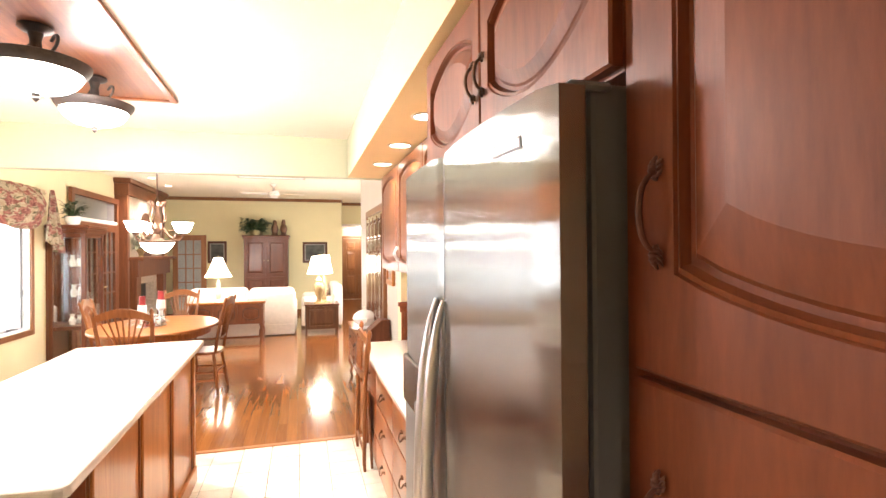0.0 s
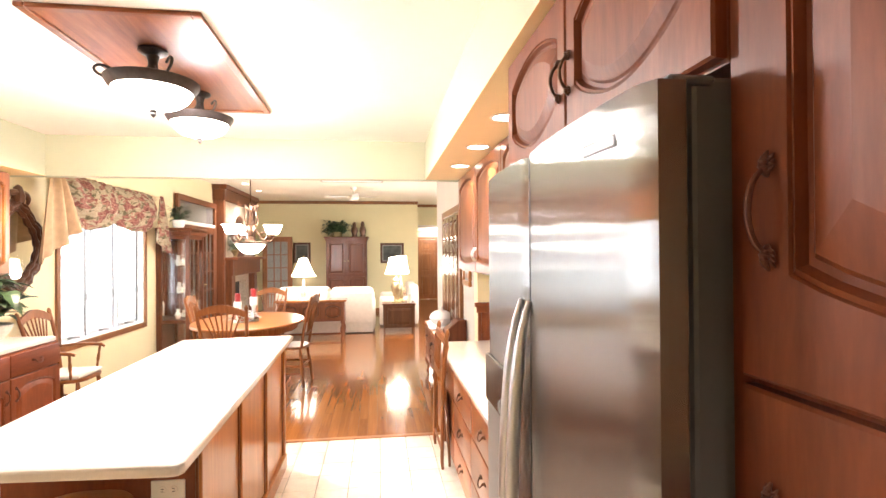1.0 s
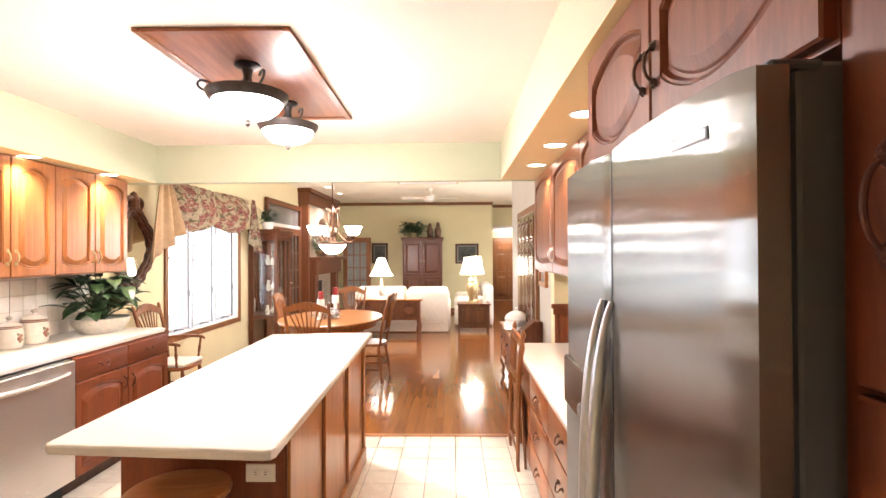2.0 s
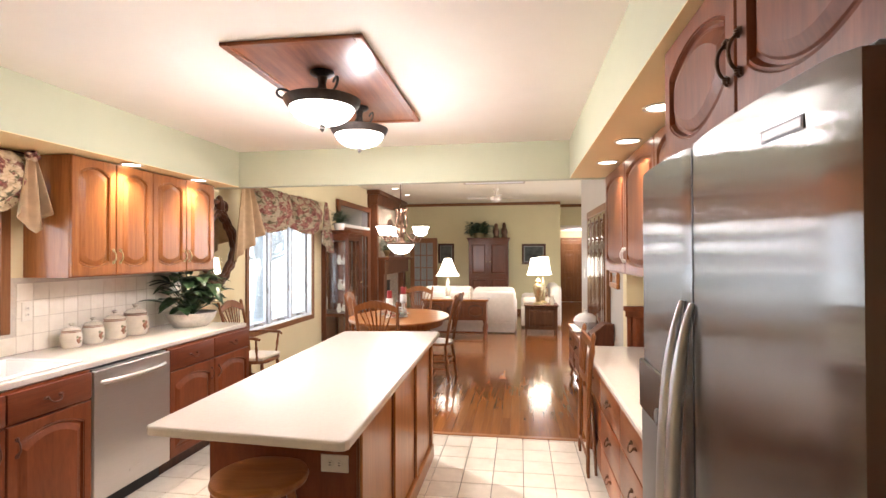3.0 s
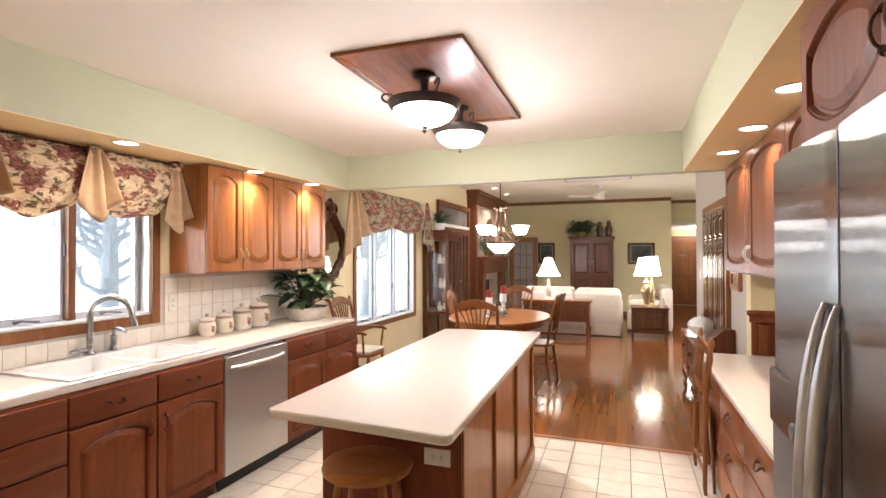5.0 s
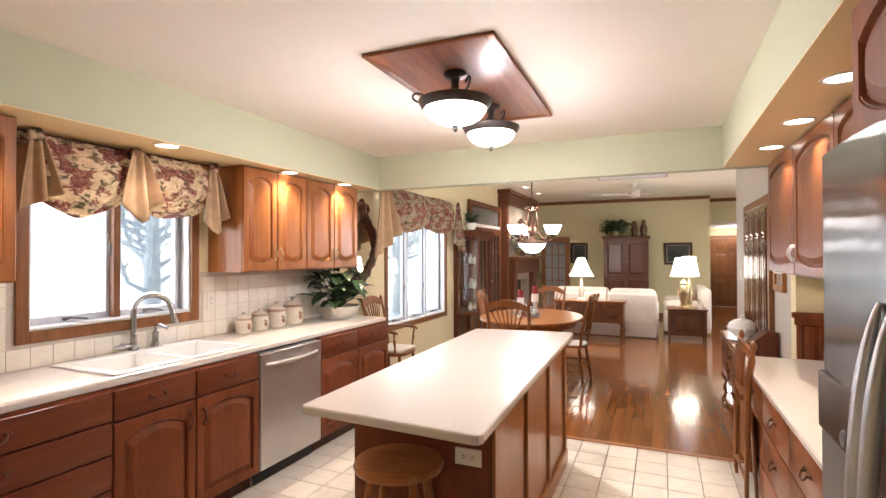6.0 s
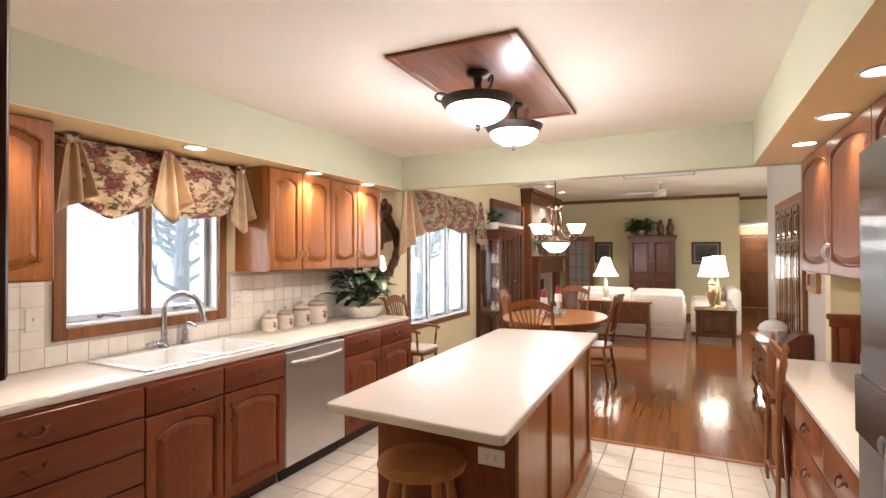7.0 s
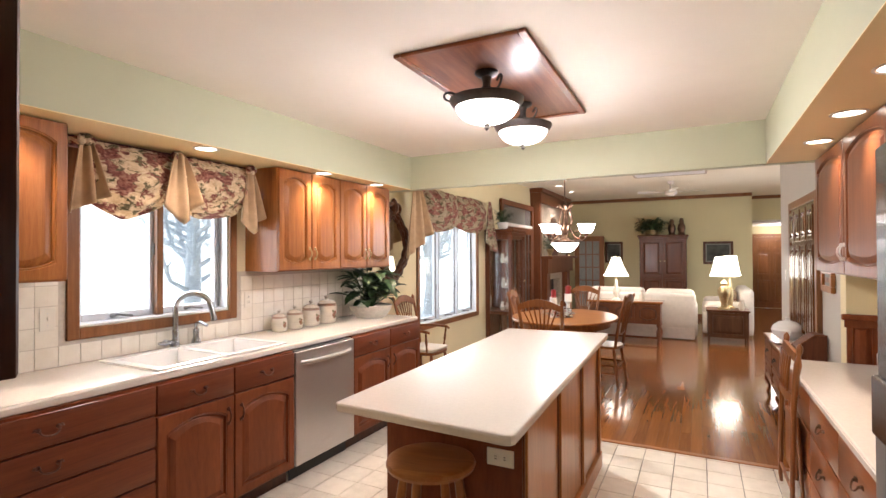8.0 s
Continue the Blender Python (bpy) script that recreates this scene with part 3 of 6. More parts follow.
# island
island = thing("kitchen_island", pose(0, 0, 0), "kitchen island of honey-stained panels with cream solid-surface top", "island")
top = prism([(-1.362, 1.59), (-0.635, 1.545), (-0.612, 1.552), (-0.602, 1.575), (-0.668, 3.855), (-0.69, 3.88), (-1.42, 3.80), (-1.43, 3.78), (-1.378, 1.605)], 0.877, 0.915, 0.01)
part("top", top, COUNTER, island, "cream solid-surface slab")
bm = box(-1.38, 2.0, 0.09, -0.72, 3.66, 0.877)
part("body", bm, CHERRY, island)
part("toe_kick", box(-1.30, 2.03, 0, -0.75, 3.63, 0.09), DARKWOOD, island)
part("base_moulding", bx(bx(bmesh.new(), -0.72, 1.985, 0, -0.685, 3.685, 0.11, 0.008), -1.34, 3.66, 0, -0.72, 3.685, 0.11, 0.008), OAK, island)
for i in range(3):
    y0 = 2.02 + i * 0.55
    part("side_panel", box(-0.72, y0 + 0.012, 0.11, -0.708, y0 + 0.53, 0.874, bev=0.002), OAK, island)
for y in (2.008, 2.562, 3.112, 3.655):
    part("pilaster", box(-0.720, y - 0.026, 0.11, -0.692, y + 0.026, 0.874, bev=0.005), OAK, island)
    # dark strips beside each pilaster paint the shade of narrow grooves
    for dy in (-0.034, 0.034):
        part("groove_shade", box(-0.712, y + dy - 0.007, 0.112, -0.702, y + dy + 0.007, 0.872, bev=0.003), RUSSET, island, "dark strip painting a groove's shade")
part("end_panel", box(-1.385, 1.985, 0.10, -0.70, 2.0, 0.872, bev=0.003), CHERRY, island)

# refrigerator
SATIN = plain("satin_silver", (0.60, 0.59, 0.60), 0.36, 1.0, bumpy=0)
fr = thing("refrigerator", Matrix(), "stainless steel side-by-side refrigerator with curved bar handles", "refrigerator")
part("body", box(0.372, 0.587, 0.03, 0.99, 1.485, 1.758, bev=0.008, seg=2), CHARCOAL, fr, "dark grey cabinet sides")
part("gasket", box(0.352, 0.60, 0.10, 0.372, 1.47, 1.73), GASKET, fr)


def bowed_door(y0, y1, z0, z1, x_edge, bulge, back):
    """A door whose front bows out gently towards -x, with rounded upright edges."""
    bm = bmesh.new()
    n = 18
    prof = [(back, y0)]
    for i in range(n + 1):
        t = i / n
        edge = min(t, 1 - t) * (y1 - y0)
        rnd = 0.012 * (1 - min(1, edge / 0.014)) ** 2
        prof.append((x_edge + rnd - bulge * math.sin(math.pi * t), y0 + (y1 - y0) * t))
    prof.append((back, y1))
    lo = [bm.verts.new((x, y, z0)) for x, y in prof]
    hi = [bm.verts.new((x, y, z1)) for x, y in prof]
    for i in range(len(prof)):
        j = (i + 1) % len(prof)
        bm.faces.new((lo[i], lo[j], hi[j], hi[i]))
    bm.faces.new(lo)
    bm.faces.new(hi[::-1])
    return bm


near = part("door", bowed_door(0.566, 1.0705, 0.09, 1.744, 0.302, 0.012, 0.352), STEEL, fr, smooth=True)
far = part("door", bowed_door(1.0755, 1.478, 0.09, 1.744, 0.302, 0.010, 0.352), STEEL, fr, smooth=True)
for d, y in ((near, 1.044), (far, 1.104)):
    pts = bezier((0.296, y, 1.425), (0.243, y, 1.27), (0.236, y, 0.62), (0.296, y, 0.47), 24)
    part("handle", tube(pts, [0.005 + 0.0095 * min(1, 5 * min(i, 24 - i) / 24) for i in range(25)], 12), SATIN, d, "curved satin bar handle", smooth=True)
disp = part("dispenser", box(0.2895, 1.20, 0.78, 0.300, 1.44, 1.11, bev=0.003), CHARCOAL, far, "dark water and ice dispenser")
part("control_panel", box(0.285, 1.19, 1.10, 0.302, 1.45, 1.235, bev=0.006, seg=2), STEEL, far)
part("paddle_button", lathe([(0, 0.006), (0.016, 0.005), (0.02, 0)], 18), CHARCOAL, far, smooth=True, at=pose(0.285, 1.26, 1.13, 0, -90, 0))
part("hinge_cap", bx(bmesh.new(), 0.335, 0.575, 1.744, 0.40, 0.62, 1.755, 0.004), CHARCOAL, fr)
badge = part("badge", box(-0.0012, -0.0475, -0.009, 0.004, 0.0475, 0.009), plain("grey_plate", (0.16, 0.16, 0.16), 0.5, bumpy=0), near, "small nameplate with a grey border", at=pose(0.2934, 0.6875, 1.685, 0, 0, 3.07))
part("badge_face", box(-0.0022, -0.0435, -0.0058, -0.0012, 0.0435, 0.0058), plain("silver_plate", (0.62, 0.62, 0.62), 0.5, 0.2, bumpy=0), badge)
# black strip filling the gap between the doors, painting its shade
part("gap_darkener", box(0.307, 1.0705, 0.10, 0.352, 1.0755, 1.74), GASKET, fr)
part("grille", box(0.34, 0.60, 0.0, 0.375, 1.47, 0.085), GASKET, fr)

# dishwasher
dwm = pose(FACE, 2.801, 0, 0, 0, 90)
dw = thing("dishwasher", dwm, "stainless steel dishwasher built in under the counter", "dishwasher")
part("body", box(-0.30, 0.0, 0.1, 0.30, 0.55, 0.87), CHARCOAL, dw)
part("door", box(-0.311, -0.025, 0.110, 0.311, -0.001, 0.862, bev=0.005, seg=2), STEEL_V, dw)
part("handle", tube(bezier((-0.26, -0.02, 0.79), (-0.22, -0.085, 0.79), (0.22, -0.085, 0.79), (0.26, -0.02, 0.79), 16), 0.013, 10), CHROME, dw, smooth=True)
part("toe_kick", box(-0.30, 0.05, 0, 0.30, 0.06, 0.1), GASKET, dw)
part("badge", box(-0.05, -0.028, 0.19, 0.05, -0.025, 0.205), CHROME, dw)

# ceiling panel with the two bowl lights
BOARDWOOD = wood("polished_red_board", (0.17, 0.052, 0.020), (0.30, 0.098, 0.038), (0.42, 0.155, 0.060), 0.40, grain=(14, 0.9, 14), coat=0.10)
panel = thing("ceiling_light_panel", pose(-1.05, 2.05, 0) @ pose(0, 0, 0, 0, 0, 1.15) @ pose(1.05, -2.05, 0), "stained oak board on the ceiling carrying two lights", "ceiling panel")
part("board", box(-1.345, 2.09, 2.477, -0.752, 3.425, CEIL), BOARDWOOD, panel)
for x0, y0, x1, y1 in ((-1.383, 2.052, -1.345, 3.463), (-0.752, 2.052, -0.714, 3.463), (-1.345, 2.052, -0.752, 2.09), (-1.345, 3.425, -0.752, 3.463)):
    part("moulding", box(x0, y0, 2.467, x1, y1, CEIL, bev=0.004), RUSSET_X, panel)


def bowl_light(m):
    """A semi-flush light: canopy, stem, scrolled arms, bronze rim and a lit alabaster bowl; z = 0 is the ceiling board."""
    t = thing("ceiling_light", m, "dark bronze semi-flush light with a lit alabaster glass bowl", "ceiling light", "bowl lights")
    part("canopy", lathe([(0, 0.032), (0.065, 0.032), (0.068, 0.020), (0.055, 0.010), (0.03, 0.002), (0.022, -0.03), (0.026, -0.08), (0.02, -0.13)], 24), SLATE, t, smooth=True)
    # added disc over the bowl that keeps bulb light off the ceiling
    part("top_baffle", lathe([(0, -0.128), (0.172, -0.135), (0.172, -0.142), (0, -0.140)], 32), SLATE, t)
    part("rim", lathe([(0.165, -0.124), (0.200, -0.119), (0.212, -0.124), (0.209, -0.138), (0.196, -0.158), (0.183, -0.170), (0.172, -0.170), (0.170, -0.15), (0.165, -0.128)], 40), SLATE, t, smooth=True)
    bowl = [(0.178, -0.158)] + [(0.178 * math.cos(a), -0.160 - 0.100 * math.sin(a)) for a in [radians(9 * i) for i in range(1, 10)]] + [(0, -0.260)]
    ob = part("bowl", lathe(bowl, 40), BOWLGLASS, t, "lit white alabaster glass bowl", smooth=True)
    ob.visible_shadow = False
    part("finial", lathe([(0, -0.258), (0.020, -0.261), (0.013, -0.275), (0.016, -0.283), (0.006, -0.293), (0, -0.301)], 16), SLATE, t, smooth=True)
    for k in range(3):
        a = radians(120 * k + 190)
        dx, dy = math.cos(a), math.sin(a)
        pts = bezier((0.02 * dx, 0.02 * dy, -0.05), (0.06 * dx, 0.06 * dy, -0.13), (0.12 * dx, 0.12 * dy, -0.13), (0.165 * dx, 0.165 * dy, -0.118), 10)
        pts += bezier((0.165 * dx, 0.165 * dy, -0.118), (0.285 * dx, 0.285 * dy, -0.125), (0.275 * dx, 0.275 * dy, -0.030), (0.185 * dx, 0.185 * dy, -0.075), 10)[1:]
        part("arm", tube(pts, 0.0068, 8), SLATE, t, smooth=True)
    return t


SMALLER = Matrix.Diagonal((0.93, 0.93, 0.95, 1))
b1 = bowl_light(pose(-1.055, 2.447, 2.445) @ SMALLER)
copy_thing(b1, pose(-1.06, 3.073, 2.445) @ SMALLER)


def can_light(x, y, z, r=0.075):
    t = thing("recessed_light", pose(x, y, z), "lit round recessed ceiling can light", "recessed light", "can lights")
    part("trim_ring", lathe([(r * 0.78, -0.002), (r * 0.85, -0.006), (r, -0.004), (r, 0)], 28), WHITEPAINT, t, smooth=True)
    part("lens", lathe([(0, -0.001), (r * 0.78, -0.001)], 28), CANGLOW, t)
    return t


first = can_light(-2.725, 2.036, SOFFIT)
for x, y in ((-2.725, 3.10), (-2.725, 3.84), (-2.725, 0.98), (0.565, 2.26), (0.565, 2.92), (0.565, 3.58)):
    copy_thing(first, pose(x, y, SOFFIT))
# includes the two added, unseen cans at x = 2.2
for x, y in ((-2.51, 9.75), (-2.51, 10.85), (2.2, 8.0), (2.2, 11.0)):
    copy_thing(first, pose(x, y, HIGH))
# fixture for the added can behind the camera
copy_thing(first, pose(0.0, -1.3, CEIL))


# ---- kitchen window wall ----
def cloth(name, fn, nu, nv, material, parent, label="", thick=0.006):
    """A cloth sheet from fn(u, v) -> place, given thickness."""
    bm = bmesh.new()
    grid = [[bm.verts.new(fn(i / nu, j / nv)) for j in range(nv + 1)] for i in range(nu + 1)]
    for i in range(nu):
        for j in range(nv):
            bm.faces.new((grid[i][j], grid[i + 1][j], grid[i + 1][j + 1], grid[i][j + 1]))
    ob = part(name, bm, material, parent, label, smooth=True)
    s = ob.modifiers.new("thickness", "SOLIDIFY")
    s.thickness = thick
    return ob


def balloon(parent, y0, y1, x, z_top, drop, seed=0, edge=0.60, full=1.0):
    def fn(u, v):
        sag = edge + (1 - edge) * math.sin(math.pi * u) ** 0.6
        fold = 0.030 * math.sin((v - 0.22 * math.sin(math.pi * u)) * 24 + 1.2 * math.sin(5 * u + seed)) * v * v * (0.35 + 0.65 * math.sin(math.pi * u))
        gather = 0.012 * full * math.cos(u * 34 + seed) * (1 - v) ** (2 / full ** 3)
        puff = 0.15 * full * math.sin(math.pi * min(1, v * 0.88 + 0.06)) ** 0.8 * ((0.5 if full == 1 else 0.05) + (0.5 if full == 1 else 0.8) * math.sin(math.pi * u) ** 0.6)
        return (x + puff + fold + gather, y0 + (y1 - y0) * u, z_top - drop * v * sag + 0.012 * math.sin(u * 9 + v * 7 + seed) * v)
    return cloth("balloon_shade", fn, 48, 26, FLORAL if full == 1 else FLORAL_TAN, parent, "gathered floral cotton balloon shade")


def jabot(parent, y0, y1, x, z_top, short, long, flip, spread, material=TAN, fold=2.6):
    """A pleated tail: narrow at the top, its hem running from short to long."""
    mid = (y0 + y1) / 2

    def fn(u, v):
        hem = short + (long - short) * (u if flip > 0 else 1 - u) if flip else long - (long - short) * abs(2 * u - 1)
        wide = (0.24 + 0.76 * v ** 0.75) * spread
        return (x + 0.10 + (0.027 * math.cos(u * math.pi * 3.6 + 0.6 * v) + 0.006 * fold * math.cos(u * 17 + 2)) * (0.35 + v) + 0.02 * v, mid + (u - 0.5) * (y1 - y0) * wide, z_top - hem * v)
    return cloth("jabot", fn, 70, 12, material, parent, "pleated tan cotton tail")


def casement(name, y0, y1, z0, z1, sashes, label, stool=0.05, oak_mullion=True):
    """A casement window in the west wall: oak casing and sill, vinyl sashes, glass panes, cranks."""
    win = tagged(new(name), label, "window", kind="structure")
    cw = 0.062
    part("casing", box(LW, y0 - cw, z0 - cw, LW + 0.022, y0, z1 + cw, bev=0.003), TRIM, win)
    part("casing", box(LW, y1, z0 - cw, LW + 0.022, y1 + cw, z1 + cw, bev=0.003), TRIM, win)
    part("casing", box(LW, y0, z1, LW + 0.022, y1, z1 + cw, bev=0.003), TRIM, win)
    part("apron", box(LW, y0, z0 - cw, LW + 0.022, y1, z0, bev=0.003), TRIM, win)
    part("sill", box(LW - 0.155, y0 + 0.002, z0 + 0.001, LW + 0.004, y1 - 0.002, z0 + 0.018, bev=0.003), JAMBWHITE, win)
    for a, c in ((y0 + 0.001, y0 + 0.012), (y1 - 0.012, y1 - 0.001)):
        part("jamb", box(LW - 0.155, a, z0 + 0.02, LW - 0.002, c, z1 - 0.002), JAMBWHITE, win)
    w = (y1 - y0 - 0.03) / sashes
    for i in range(sashes):
        a = y0 + 0.015 + i * w
        c = a + w
        s = 0.042
        sash = part("sash", bx(bx(bx(bx(bmesh.new(), LW - 0.115, a + 0.003, z0 + 0.02, LW - 0.075, a + s, z1 - 0.004, 0.003), LW - 0.115, c - s, z0 + 0.02, LW - 0.075, c - 0.003, z1 - 0.004, 0.003), LW - 0.115, a + s, z0 + 0.02, LW - 0.075, c - s, z0 + 0.02 + s, 0.003), LW - 0.115, a + s, z1 - s, LW - 0.075, c - s, z1 - 0.004, 0.003), WHITEVINYL, win, "pale grey sash frame")
        pane = part("pane", box(LW - 0.098, a + s - 0.004, z0 + 0.058, LW - 0.092, c - s + 0.004, z1 - s + 0.004), CLEAR, sash, "clear glass")
        pane.visible_shadow = False
        part("screen_edge", box(LW - 0.075, c - s * 0.55, z0 + 0.03, LW - 0.066, c - s * 0.15, z1 - 0.01), CHARCOAL, sash)
        part("latch", box(LW - 0.074, c - 0.03, z0 + 0.40, LW - 0.055, c - 0.012, z0 + 0.48, bev=0.003), CHARCOAL, sash)
        part("crank", tube([(LW - 0.07, a + w * 0.42, z0 + 0.04), (LW - 0.03, a + w * 0.45, z0 + 0.05), (LW - 0.02, a + w * 0.62, z0 + 0.035)], [0.014, 0.008, 0.007], 8), CHARCOAL, sash, smooth=True)
        if i < sashes - 1:
            part("mullion", box(LW - 0.12, c - 0.022, z0 + 0.02, LW - 0.03, c + 0.022, z1 - 0.004, bev=0.003), TRIM if oak_mullion else WHITEVINYL, win)
    return win


casement("window_1", 1.53, 2.52, 1.11, 2.06, 2, "oak-cased double casement window above the sink")
casement("window_2", 5.30, 7.06, 0.63, 2.06, 3, "oak-cased triple casement window in the dining area", oak_mullion=False)

val = thing("window_valance", Matrix(), "floral balloon valance with tan pleated tails over the kitchen window", "valance", "valances")
part("header", box(LW + 0.03, 1.42, 2.10, LW + 0.10, 2.66, 2.15, bev=0.01), FLORAL, val, "gathered floral header")
cord = [(LW + 0.108, 1.42 + 0.01 * i, 2.146) for i in range(125)]
part("cord_trim", tube(cord, [0.0055 if i % 2 else 0.003 for i in range(125)], 6), plain("maroon_cord", (0.10, 0.035, 0.03), 0.8), val, "dark beaded cord", smooth=True)
balloon(val, 1.47, 2.01, LW + 0.055, 2.15, 0.42, 0.4)
balloon(val, 1.98, 2.59, LW + 0.055, 2.15, 0.40, 2.1)
jabot(val, 1.39, 1.58, LW + 0.06, 2.14, 0.31, 0.41, -1, 1.0)
jabot(val, 1.88, 2.13, LW + 0.09, 2.14, 0.30, 0.44, 0, 1.0)
jabot(val, 2.48, 2.67, LW + 0.06, 2.14, 0.36, 0.48, 0, 1.0)
for y in (1.48, 2.005, 2.575):
    bm = bmesh.new()
    for k in range(5):
        a = 2 * math.pi * k / 5
        bmesh.ops.create_uvsphere(bm, u_segments=8, v_segments=6, radius=0.022, matrix=Matrix.Translation((LW + 0.175, y + 0.026 * math.cos(a), 2.125 + 0.014 * math.sin(a))))
    part("rosette", bm, FLORAL, val, "gathered floral knot", smooth=True)
val = thing("window_valance", Matrix(), "floral balloon valance with long tan tails over the dining window", "valance", "valances")
part("header", box(LW + 0.03, 4.78, 2.26, LW + 0.10, 7.25, 2.31, bev=0.01), FLORAL, val, "gathered floral header")
balloon(val, 5.16, 6.14, LW + 0.06, 2.31, 0.52, 1.1, 0.72, 1.6)
balloon(val, 6.12, 7.12, LW + 0.06, 2.31, 0.50, 3.0, 0.72, 1.6)
jabot(val, 4.72, 5.22, LW + 0.07, 2.31, 0.56, 0.86, -1, 1.0, TAN, 5.0)
jabot(val, 6.98, 7.36, LW + 0.08, 2.31, 0.60, 0.78, 1, 1.0, FLORAL_TAN)

# sink, faucet, canisters, plant
sink = thing("kitchen_sink", Matrix(), "white enamel double-bowl drop-in sink", "sink")
bm = bmesh.new()
sx0, sx1, sy0, sy1 = -3.03, -2.545, 1.62, 2.485
bx(bm, sx0 - 0.02, sy0 - 0.02, 0.9155, sx0 + 0.05, sy1 + 0.02, 0.926, 0.004)
bx(bm, sx1 - 0.025, sy0 - 0.02, 0.9155, sx1 + 0.02, sy1 + 0.02, 0.926, 0.004)
for a, c in ((sy0 - 0.02, sy0 + 0.03), (2.03, 2.075), (sy1 - 0.03, sy1 + 0.02)):
    bx(bm, sx0 + 0.05, a, 0.9155, sx1 - 0.025, c, 0.9255)
part("rim", bm, SINKMAT, sink)
for a, c, dp in ((sy0 + 0.03, 2.03, 0.19), (2.075, sy1 - 0.03, 0.15)):
    bm = bmesh.new()
    top_ring = [(sx0 + 0.05, a), (sx1 - 0.025, a), (sx1 - 0.025, c), (sx0 + 0.05, c)]
    low_ring = [(sx0 + 0.08, a + 0.03), (sx1 - 0.055, a + 0.03), (sx1 - 0.055, c - 0.03), (sx0 + 0.08, c - 0.03)]
    t4 = [bm.verts.new((x, y, 0.92)) for x, y in top_ring]
    l4 = [bm.verts.new((x, y, 0.92 - dp)) for x, y in low_ring]
    for i in range(4):
        bm.faces.new((t4[i], t4[(i + 1) % 4], l4[(i + 1) % 4], l4[i]))
    bm.faces.new(l4)
    ob = part("basin", bm, SINKMAT, sink)
    ob.modifiers.new("thickness", "SOLIDIFY").thickness = 0.006
    part("drain", lathe([(0, 0.004), (0.035, 0.004), (0.04, 0)], 20), CHROME, sink, at=pose((sx0 + sx1) / 2, (a + c) / 2, 0.922 - dp))
NICKEL = plain("brushed_nickel", (0.42, 0.43, 0.45), 0.26, 1.0, vary=0.03, bumpy=0)
fa = thing("kitchen_faucet", pose(-3.05, 2.06, 0.926), "satin nickel gooseneck faucet with side handle", "faucet")
part("base", lathe([(0, 0), (0.032, 0), (0.032, 0.008), (0.022, 0.02), (0.018, 0.06), (0.02, 0.10), (0.015, 0.11), (0, 0.112)], 20), NICKEL, fa, smooth=True)
neck = [(0, 0, 0.10), (0, 0, 0.20)] + [(0.10 - 0.10 * math.cos(a), 0.11 * (1 - math.cos(a)) / 2, 0.235 + 0.105 * math.sin(a)) for a in [radians(12 * i) for i in range(0, 15)]]
part("gooseneck", tube(neck + [(0.212, 0.112, 0.215)], 0.0175, 12), NICKEL, fa, smooth=True)
part("spray_head", tube([(0.206, 0.109, 0.235), (0.214, 0.112, 0.20), (0.218, 0.114, 0.165)], [0.014, 0.018, 0.022], 12), NICKEL, fa, smooth=True)
part("handle", tube([(0, -0.02, 0.03), (0.005, -0.05, 0.032), (0.008, -0.075, 0.034), (0.012, -0.085, 0.034), (0.03, -0.13, 0.04)], [0.016, 0.014, 0.022, 0.014, 0.008], 10), NICKEL, fa, smooth=True)
sp = thing("soap_dispenser", pose(-3.06, 2.215, 0.926), "satin nickel soap pump beside the faucet", "soap dispenser")
sp.scale = (1.3, 1.3, 1.3)
part("body", lathe([(0, 0), (0.024, 0), (0.02, 0.015), (0.014, 0.03), (0.016, 0.07), (0, 0.075)], 16), NICKEL, sp, smooth=True)
part("spout", tube([(0, 0, 0.07), (0, 0, 0.10), (0.03, 0.005, 0.105), (0.07, 0.01, 0.09)], 0.008, 10), NICKEL, sp, smooth=True)


SPRIG = plain("painted_sprig", (0.26, 0.11, 0.06), 0.3, vary=0.3, scale=60)
SPRIG_LEAF = plain("painted_leaf", (0.20, 0.19, 0.10), 0.3, vary=0.3, scale=60)


